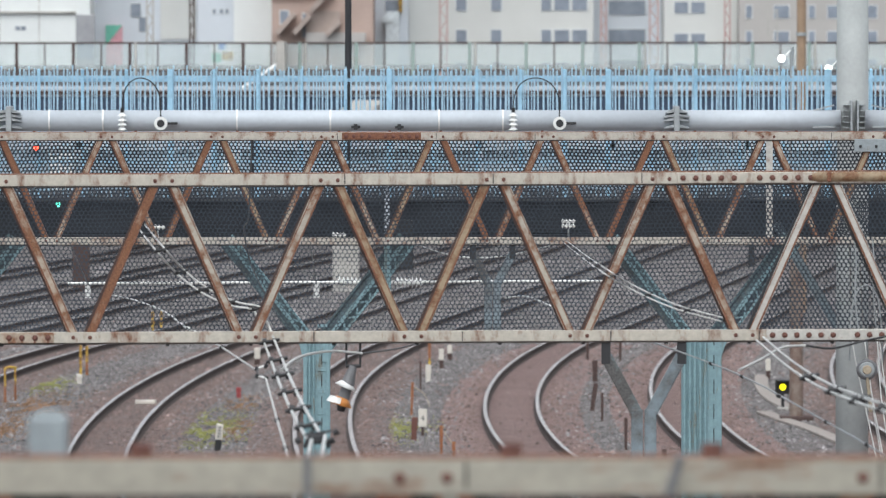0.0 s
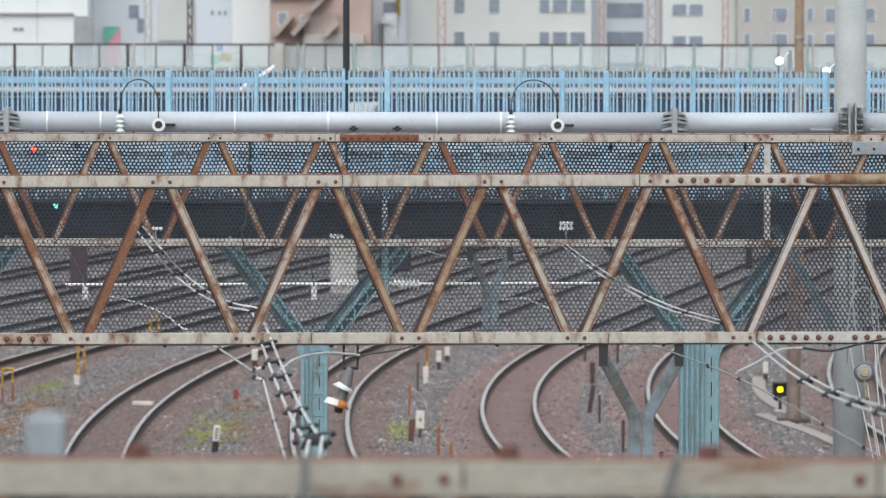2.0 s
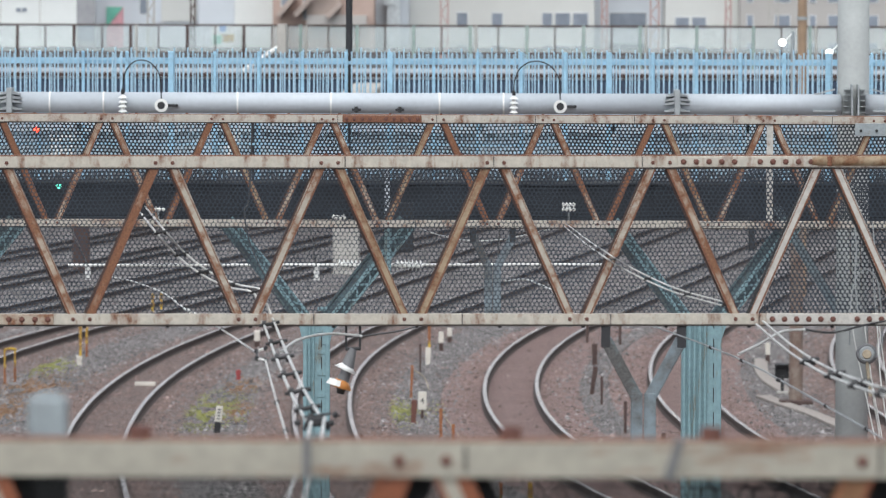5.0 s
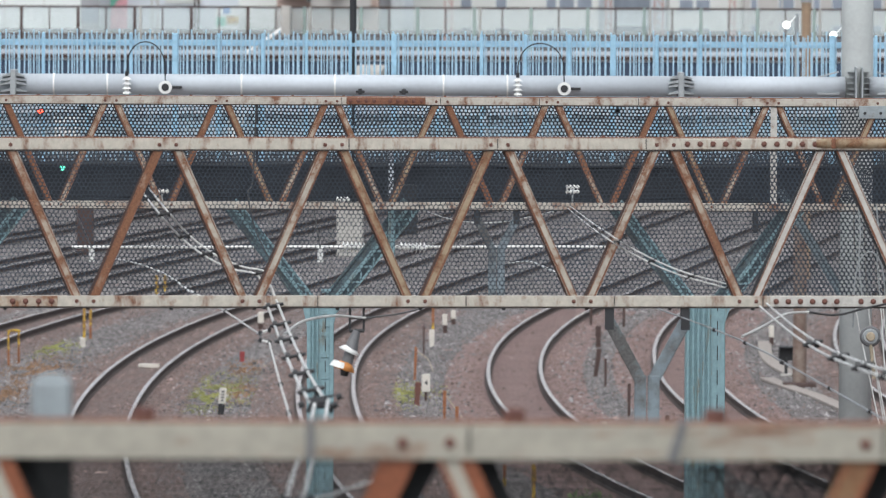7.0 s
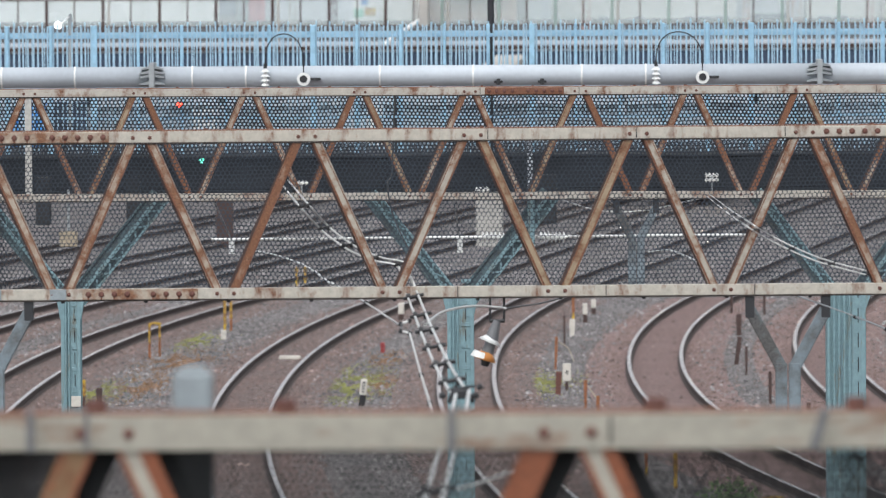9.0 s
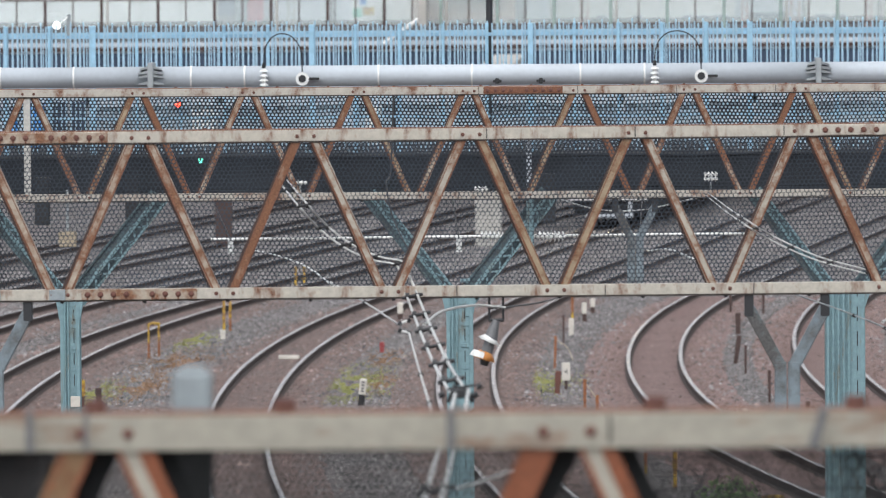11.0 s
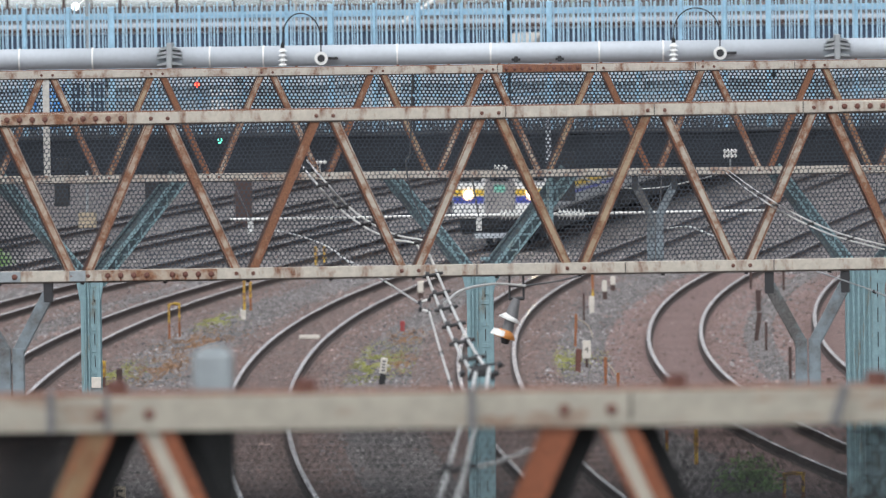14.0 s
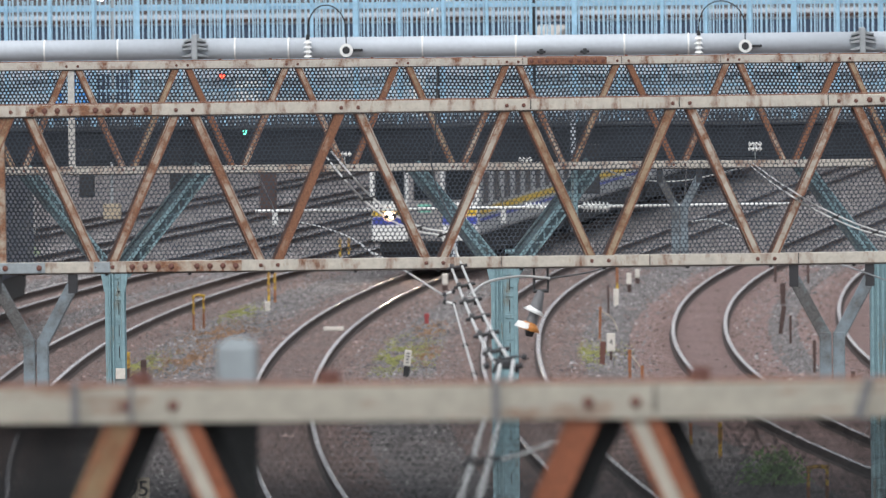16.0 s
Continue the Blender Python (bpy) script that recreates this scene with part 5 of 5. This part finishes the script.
    part("head", box(bmesh.new(), (-0.2, 0, q.z - 0.6), (0.2, 0.15, q.z + 0.6), 0.03), BLACK, rs)
    part("lamp_disc", rod(bmesh.new(), (0, 0.0, q.z), (0, -0.03, q.z), 0.08, seg=16), REDLAMP, rs)


def lettering(text, size, loc, parent):
    cu = bpy.data.curves.new("figure", "FONT")
    cu.body, cu.size, cu.align_x, cu.align_y, cu.extrude = text, size, "CENTER", "CENTER", 0.002
    tmp = new("figure_curve", cu)
    me = bpy.data.meshes.new_from_object(tmp.evaluated_get(bpy.context.evaluated_depsgraph_get()))
    bpy.data.objects.remove(tmp)
    me.materials.append(BLACK)
    o = new("figure", me)
    o.parent = parent
    o.location, o.rotation_euler = loc, (math.pi / 2, 0, 0)


RUSTPOLE = painted("rusted_brown_pole", (0.26, 0.21, 0.175), rust=(0.15, 0.10, 0.08), amount=0.5, scale=4)
lineside()


def feeder(label, pts, r=0.013, gap=0.055, every=0.32, spacers=True, size=1.0):
    """A pair of cables held apart by black spacers."""
    c = thing("feeder_cable", label, "cable", "feeder cables")
    line = curve_points([Vector(p) for p in pts], 10)
    for s in (-1, 1):
        part("strand", tube(bmesh.new(), [p + Vector((s * gap, 0, s * 0.01)) for p in line], r), WIRE, c, smooth=True)
    acc = 0
    if spacers:
        for a, b in zip(line, line[1:]):
            acc += (Vector((b.x, 0, b.z)) - Vector((a.x, 0, a.z))).length + 0.12 * abs(b.y - a.y) * 0.1
            if acc > every:
                acc = 0
                bm = bmesh.new()
                rod(bm, b + Vector((-gap - 0.034 * size, 0, -0.012)), b + Vector((gap + 0.036 * size, 0, 0.016)), 0.011 * size)
                for s in (-1, 1):
                    rod(bm, b + Vector((s * gap - 0.014 * size, 0, 0)), b + Vector((s * gap + 0.014 * size, 0, 0)), 0.024 * size)
                part("spacer", bm, BLACK, c)


def wire(label, pts, r, mat, n=8):
    c = thing("overhead_wire", label, "wire", "overhead wires")
    part("strand", tube(bmesh.new(), curve_points([Vector(p) for p in pts], n), r, 6), mat, c, smooth=True)
    return c


def cables():
    feeder("pale twin feeder cable sagging towards the truss beam", [at(250, 400, 240), at(272, 428, 261.2), at(320, 482, 261.4), at(370, 519, 261.6), at(415, 538, 261.8), at(455, 547, 262), at(463, 572, 262.2)], 0.0068, 0.026, 0.19, size=0.7)
    feeder("pale twin feeder cable with black spacers", [at(463, 572, 262.2), at(480, 614, 266), at(500, 665, 295), at(527, 725, 335), at(556, 775, 370)], 0.009, 0.034, 0.12)
    feeder("pale twin feeder cable dropping towards the near beam", [at(563, 775, 372), at(552, 830, 420), at(533, 885, 470), at(512, 960, 530), at(490, 1030, 600)], 0.009, 0.032, 0.16)
    feeder("pale twin feeder cable crossing behind the netting", [at(1000, 428, 176), at(1040, 459, 230), at(1065, 476, 261.2), at(1110, 504, 261.4), at(1190, 541, 261.8), at(1285, 568, 262)], 0.0052, 0.014, 0.26, size=0.5)
    feeder("pale twin feeder cable with black spacers", [at(1345, 600, 266), at(1395, 642, 290), at(1450, 678, 320), at(1510, 704, 360), at(1580, 726, 410), at(1750, 770, 540)], 0.0075, 0.022, 0.13)
    feeder("thin paired drop wires beside the pipe mast", [at(1503, 208, 134.6), at(1532, 500, 134.6), at(1556, 700, 134.6), at(1590, 900, 134.6)], 0.009, 0.10, 9, False)
    # clamp block where the left feeder turns
    q = at(560, 775, 372)
    cl = thing("cable_clamp", "dull metal clamp block joining the feeder cables", "clamp", loc=q)
    part("block", box(bmesh.new(), (-0.045, -0.03, -0.03), (0.03, 0.03, 0.015), 0.008), DARK, cl)
    for dx, dz in ((-0.09, -0.02), (0.07, -0.02), (-0.05, -0.1), (0.06, -0.1), (0.09, 0.02)):
        part("spacer", rod(bmesh.new(), (dx - 0.012, -0.02, dz), (dx + 0.014, -0.02, dz + 0.012), 0.015), BLACK, cl)
    part("yoke", bar(bmesh.new(), (-0.06, 0, 0.012), (0.07, 0, 0.03), 0.012, 0.02, 0.003), DARK, cl)
    for s in (-1, 1):
        part("bolt", rod(bmesh.new(), (s * 0.04, -0.05, -0.02), (s * 0.04, 0.05, -0.02), 0.014), DARK, cl)
        part("bar", rod(bmesh.new(), (s * 0.06, 0, -0.05), (s * 0.02, 0, 0.03), 0.010), DARK, cl)
    # two straight guy wires that end in turnbuckles beside the feeder
    for pts, r in (([at(330, 578, 240), at(392, 615, 262), at(452, 655, 285)], 0.0065), ([at(470, 670, 289), at(490, 744, 330), at(505, 795, 360), at(520, 850, 400)], 0.006)):
        g = wire("thin pale guy wire with dark clips", pts, r, WIRE, 3)
        for p in pts[1:-1]:
            part("clip", rod(bmesh.new(), p - Vector((0.012, 0, 0.006)), p + Vector((0.012, 0, 0.006)), 0.011), BLACK, g)
    lk = thing("shackle", "small dark shackle between the guy wires", "fitting")
    part("link", rod(bmesh.new(), at(455, 653, 285), at(455, 667, 289), 0.006), BLACK, lk)
    for (u1, v1), (u2, v2), s in (((454, 653), (470, 648), 285), ((454, 666), (470, 670), 289)):
        a, b = at(u1, v1, s), at(u2, v2, s)
        tb = thing("turnbuckle", "small bright turnbuckle with black ends on a guy wire", "fitting", "turnbuckles")
        part("barrel", rod(bmesh.new(), a, b, 0.008), WIRE, tb)
        for p in (a, b):
            part("end", rod(bmesh.new(), p - Vector((0.006, 0, 0.012)), p + Vector((0.006, 0, 0.012)), 0.012), BLACK, tb)
    wire("thin pale wire behind the netting", [at(195, 522, 190), at(240, 532, 200), at(290, 552, 220), at(335, 585, 245)], 0.008, WIRE)
    wire("curved pale conductor under the truss beam", [at(497, 655, 280), at(530, 632, 272), at(585, 622, 266), at(640, 626, 264)], 0.009, WIRE)
    wire("thin black wire under the truss beam", [at(640, 626, 264), at(700, 618, 250), at(748, 606, 240)], 0.006, BLACK)
    run = [at(1110, 590, 250), at(1300, 660, 280), at(1450, 740, 310), at(1600, 825, 350)]
    g = wire("straight thin guy wire with dark clips", run, 0.005, ZINC, 3)
    for i, k in ((0, 0.8), (1, 0.1), (1, 0.55), (2, 0.1), (2, 0.6)):
        p = run[i].lerp(run[i + 1], k)
        part("clip", rod(bmesh.new(), p - Vector((0.012, 0, -0.006)), p + Vector((0.012, 0, -0.006)), 0.011), BLACK, g)
    wire("pale cable stub leaving the column behind the near beam", [at(517, 950, 522), at(565, 944, 518), at(620, 926, 514), at(672, 908, 510)], 0.006, WIRE)
    wire("pale stub of cable clamped to the feeder", [at(1308, 656, 275), at(1345, 638, 272), at(1385, 616, 268), at(1425, 612, 266)], 0.009, WIRE)
    wire("black sleeve of cable under the truss", [at(1425, 612, 266), at(1475, 617, 266), at(1530, 604, 266), at(1600, 590, 266)], 0.008, BLACK)
    wire("thin wires by the road deck", [at(725, 430, 174.9), at(800, 452, 168), at(880, 455, 168), at(1000, 430, 174.9)], 0.009, WIRE)
    wire("pale looping wire behind the netting", [at(895, 528, 170), at(930, 525, 172), at(965, 538, 175), at(985, 548, 178)], 0.012, WIRE)
    wire("dark slack wire behind the netting", [at(446, 244, 174.9), at(440, 380, 176), at(432, 405, 178), at(445, 470, 180), at(490, 560, 190)], 0.008, BLACK)
    wire("thin slack string tied between the stakes", [at(729, 684, 76), at(752, 700, 78), at(768, 745, 83), at(783, 762, 86), at(803, 790, 89), at(815, 806, 91)], 0.012, WOOD)
    # horizontal tube with insulators behind the far gantry
    tb = thing("steady_tube", "horizontal pale tube with white insulators", "tube", loc=(0, at(600, 500, 166).y, 0))
    a, b = at(120, 502, 166), at(1090, 498, 166)
    bm = rod(bmesh.new(), (a.x, 0, a.z), (b.x, 0, b.z), 0.018)
    part("tube", bm, WIRE, tb)
    for u1, u2 in ((598, 648), (700, 748)):
        p, q = at(u1, 499, 166), at(u2, 501, 166)
        insulator(tb, (p.x, -0.02, p.z), (q.x, -0.02, q.z), 0.065, 7)
    for u in (155, 560, 880):
        p = at(u, 504, 166)
        part("hanger", box(bmesh.new(), (p.x - 0.03, -0.03, p.z - 0.14), (p.x + 0.03, 0.03, p.z + 0.02), 0.004), WHITE, tb)
        part("hanger_rod", rod(bmesh.new(), (p.x, 0.02, p.z), (p.x, -3.38, 6.05), 0.008), ZINC, tb)
    # hanging insulator string under the truss
    q = at(625, 606, 262.8)
    hs = thing("hanging_insulator", "grey hanging fitting with white and amber insulator discs", "insulator", loc=q)
    hs.scale = (0.85, 0.85, 0.95)
    for s in (-1, 1):
        part("hanger_rod", rod(bmesh.new(), (s * 0.055, 0, 0.08), (s * 0.055, 0, -0.17), 0.010), BLACK, hs)
    part("hanger_bar", rod(bmesh.new(), (-0.06, 0, -0.17), (0.06, 0, -0.17), 0.013), BLACK, hs)
    part("hanger_bar", rod(bmesh.new(), (-0.06, 0, -0.08), (0.06, 0, -0.08), 0.010), BLACK, hs)
    ax = [Vector((0.0, 0, -0.17)), Vector((-0.045, -0.01, -0.30)), Vector((-0.085, -0.02, -0.42)), Vector((-0.12, -0.02, -0.54))]
    part("cap", rod(bmesh.new(), ax[0], ax[1], 0.03, 0.055, 14), CAPGREY, hs)
    part("disc", rod(bmesh.new(), ax[1] + Vector((0, 0, 0.02)), ax[1] + Vector((-0.016, 0, -0.02)), 0.04, 0.092, 24), WHITE, hs, "white porcelain disc", True)
    part("cap", rod(bmesh.new(), ax[1], ax[2], 0.04, 0.05, 14), CAPGREY, hs)
    part("disc", rod(bmesh.new(), ax[2] + Vector((0, 0, 0.03)), ax[2] + Vector((-0.016, 0, -0.025)), 0.05, 0.092, 24), AMBERGLASS, hs, "amber porcelain disc", True)
    part("disc_rim", rod(bmesh.new(), ax[2] + Vector((-0.05, -0.03, 0.035)), ax[2] + Vector((-0.06, -0.03, -0.005)), 0.05, 0.07, 16), WHITE, hs)
    part("eye", rod(bmesh.new(), ax[2], ax[3] + Vector((0.02, 0, 0.05)), 0.045, 0.03, 12), BLACK, hs)
    # disc insulator by the pipe mast
    q = at(1535, 655, 150)
    di = thing("disc_insulator", "grey disc insulator on the drop wires", "insulator", loc=q)
    for r, d in ((0.125, 0.0), (0.095, -0.03), (0.055, -0.06)):
        bm = bmesh.new()
        bmesh.ops.create_cone(bm, cap_ends=True, segments=20, radius1=r, radius2=r * 0.85, depth=0.03, matrix=Matrix.Translation((0, d, 0)) @ Matrix.Rotation(math.pi / 2, 4, "X"))
        part("disc", bm, (CAPGREY, ZINC, WOOD)[int(-d / 0.029)], di)
    part("rod", rod(bmesh.new(), (0, 0, -0.05), (0.05, 0, -0.5), 0.02), WOOD, di)
    for i in range(3):
        wire("thin pale drop wire beside the mast", [at(1504 + 18 * i, 425, 174.4), at(1507 + 20 * i, 540 + 20 * i, 152), at(1510 + 22 * i, 610, 150), at(1528 + 16 * i, 700, 150), at(1556 + 12 * i, 830, 150)], 0.009, WIRE, 3)
    for du, top in ((0, 505),):
        wire("looped pale jumper wire inside the truss", [at(1504 + du, 640, 261.9), at(1507 + du, 560, 261.9), at(1516 + du, top + 15, 261.9), at(1534, top, 261.9), at(1552 - du, top + 18, 261.9), at(1560 - du, 570, 261.9), at(1563 - du, 640, 261.9)], 0.0055, ZINC)
    for u in (1512, 1544):
        wire("pale wire rising inside the truss", [at(u, 420, 261.9), at(u + 4, 470, 261.9), at(u + 2, 520, 261.9), at(u + 9, 600, 261.9)], 0.005, ZINC)
    # insulators on the overhead lines seen through the netting
    for u, v in ((1006, 400), (1006, 392), (280, 402), (600, 415)):
        q = at(u, v, 174.6)
        ii = thing("line_insulator", "small white line insulator", "insulator", "line insulators", loc=q)
        insulator(ii, (-0.07, -0.05, 0), (0.07, -0.05, 0), 0.03, 4)
        part("stem", rod(bmesh.new(), (0, -0.05, 0), (0, -0.05, -(424 - v) / 175), 0.01), ZINC, ii)
    # dark boxes and posts hanging under the bridge
    for u, w, v1, v2, m, nm, lab in ((-187, 26, 405, 478, BLACK, "relay_box", "dark equipment box hung under the bridge"), (-26, 24, 405, 482, BLACK, "relay_box", "dark equipment box hung under the bridge"),
                                     (684, 9, 330, 480, PIPE, "drop_tube", "pale hanging tube behind the far truss"), (1335, 10, 420, 475, DARK, "relay_box", "dark equipment box hung under the bridge"),
                                     (143, 30, 425, 520, STAKE, "lineside_cabinet", "brown lineside cabinet far along the line")):
        s = 126.5 if nm != "lineside_cabinet" else (520 - 70) / EYE
        p, q = at(u, v1, s), at(u, v2, s)
        t = thing(nm, lab, "box" if w > 12 else "tube", loc=(p.x, p.y + (0.7 if nm != "lineside_cabinet" else 0), q.z))
        part("case", box(bmesh.new(), (-w / 2 / s, 0, 0), (w / 2 / s, 0.2, p.z - q.z + 0.1), 0.01), m, t)
        part("lid", box(bmesh.new(), (-w / 2 / s - 0.01, -0.01, 0.02), (w / 2 / s + 0.01, 0.0, 0.05), 0.003), m, t)
    a, b = at(1378, 398, 126.5) + Vector((0, 0.75, 0)), at(1494, 592, 126.5) + Vector((0, 0.75, 0))
    st = thing("slanting_strut", "grey-blue slanting strut behind the netting", "strut")
    part("plate", bar(bmesh.new(), a, b, 0.13, 0.03, 0.004), GREYBLUE, st)
    for e in (-0.06, 0.06):
        part("edge_angle", bar(bmesh.new(), a + Vector((e, -0.03, 0)), b + Vector((e, -0.03, 0)), 0.02, 0.03), GREYBLUE, st)
    # hanging tube of the far gantry, with a dark box hung behind it
    p, q = at(686, 424, 174.4), at(686, 541, 174.4)
    dt = thing("drop_tube", "pale teal tube hanging under the far truss", "tube", loc=p)
    part("tube", box(bmesh.new(), (-0.036, 0, q.z - p.z), (0.036, 0.06, 0.0), 0.006), TEAL, dt)
    part("end_plate", box(bmesh.new(), (-0.05, -0.01, q.z - p.z - 0.015), (0.05, 0.07, q.z - p.z), 0.003), DARK, dt)
    p, q = at(713, 405, 126.5), at(713, 480, 126.5)
    bx = thing("relay_box", "black equipment box hung under the bridge", "box", loc=(p.x, p.y + 0.7, q.z))
    part("case", box(bmesh.new(), (-0.14, 0, 0), (0.14, 0.2, p.z - q.z + 0.1), 0.01), BLACK, bx)
    part("lid", box(bmesh.new(), (-0.15, -0.01, 0.02), (0.15, 0.0, 0.05), 0.003), DARK, bx)
    # equipment box hanging by the far gantry
    q = at(-135, 500, 175)
    bx = thing("cable_box", "small pale junction box behind the netting", "box", loc=q)
    part("case", box(bmesh.new(), (-0.09, 0, -0.08), (0.09, 0.1, 0.08), 0.01), WOOD, bx)
    part("hanger_rod", rod(bmesh.new(), (0, 0.05, 0.08), (0, 0.05, 0.5), 0.015), ZINC, bx)


cables()


# ---- weeds on the ballast ----
def tufts(name, label, u, v, wide, far, count, mat, tall=0.022):
    rng = random.Random(int(u * 7 + v))
    q = at(u, v, (v - 70) / EYE)
    vs, fs = [], []
    for _ in range(11 * count):
        r, a = 0.62 * abs(rng.gauss(0, 1)) + 0.1 * rng.random(), rng.random() * math.tau
        if noise.noise(Vector((u + 3 * r * math.cos(a), v + 3 * r * math.sin(a), 0))) < -0.25 + 0.3 * rng.random():
            continue
        x, y = q.x + wide * r * math.cos(a), q.y + far * r * math.sin(a)
        for k in range(4):
            t, h = rng.random() * math.tau, tall * (0.35 + 0.8 * rng.random())
            w, lean = 0.005 + 0.010 * rng.random(), 0.008 + 0.02 * rng.random()
            b = len(vs)
            vs += [(x - w * math.cos(t), y - w * math.sin(t), 0), (x + w * math.cos(t), y + w * math.sin(t), 0), (x + lean * math.sin(t), y - lean * math.cos(t), h)]
            fs.append((b, b + 1, b + 2))
    me = bpy.data.meshes.new(name)
    me.from_pydata(vs, [], fs)
    me.materials.append(mat)
    tagged(new(name, me), label, "weeds", kind="stuff")


for u, v, wd, fr, n, m in ((375, 762, 0.75, 6.0, 500, MOSS), (330, 735, 0.4, 3, 120, MOSS), (430, 715, 0.4, 3, 150, DRYWEED), (690, 760, 0.7, 3.5, 480, MOSS), (655, 764, 0.6, 3, 380, MOSS), (90, 682, 0.5, 3.5, 220, MOSS),
                           (60, 720, 1.0, 6, 420, DRYWEED), (-10, 765, 0.7, 6, 280, DRYWEED), (-95, 775, 0.6, 4, 300, MOSS), (420, 760, 0.5, 4, 160, DRYWEED), (800, 752, 0.3, 2, 60, MOSS), (860, 740, 0.3, 3, 80, DRYWEED)):
    tufts("weeds", "low green moss and weeds on the ballast" if m is MOSS else "dry orange-brown weeds on the ballast", u, v, wd, fr, n, m)


def bush(u, v):
    rng = random.Random(5)
    q = at(u, v, (v - 70) / EYE)
    b = thing("bush", "small leafy green bush growing in the ballast", "bush", loc=(q.x, q.y, 0))
    bm = bmesh.new()
    for k in range(7):
        a = k * 0.9
        rod(bm, (0, 0, 0), (0.3 * math.cos(a), 0.3 * math.sin(a), 0.35), 0.012, 0.006, 5)
    part("stems", bm, STAKE, b)
    vs, fs = [], []
    for _ in range(900):
        d = Vector((rng.gauss(0, 1), rng.gauss(0, 1), abs(rng.gauss(0, 1)))).normalized() * (0.35 + 0.65 * rng.random())
        c = Vector((d.x * 0.62, d.y * 0.5, 0.05 + d.z * 0.6))
        u1 = Vector((rng.gauss(0, 1), rng.gauss(0, 1), rng.gauss(0, 1))).normalized() * 0.035
        u2 = u1.orthogonal().normalized() * 0.02
        k = len(vs)
        vs += [c - u1, c + u2, c + u1, c - u2]
        fs.append((k, k + 1, k + 2, k + 3))
    me = bpy.data.meshes.new("leaves")
    me.from_pydata(vs, [], fs)
    me.materials.append(LEAF)
    o = new("leaves", me)
    o.parent = b
    o["kind"] = "stuff"


bush(1035, 1000)
bush(-300, 588)


# ---- what moves ----
def motions():
    times = train_times()
    for k, car in enumerate(FIRST):
        walk(car, [(t, car_pose(TRACKS[2], 161.8 + 9.3 * (16 - t) + 0.25 * (16 - t) ** 2, 9.75 + 20.0 * k)) for t in times])
    for k, car in enumerate(SECOND):
        walk(car, [(t, car_pose(TRACKS[0], 146.0 - 12.0 * (16 - t), -9.75 - 20.0 * k, 180)) for t in times])
    # the warning lamp: lit for a good half of each 0.4 s, its disc drawn back into the housing between
    rows = []
    for i in range(42):
        on, off = max(0, round(30 * (0.398 * i - 0.055))), round(30 * (0.398 * i + 0.165))
        again = round(30 * (0.398 * (i + 1) - 0.055))
        rows += [(f / 30, pose(0, -0.02 + back, 0.5)) for f, back in ((on, 0), (off - 1, 0), (off, 0.14), (again - 1, 0.14)) if f < 480]
    rows.append((16, pose(0, -0.02, 0.5)))
    walk(LENS, rows)


motions()
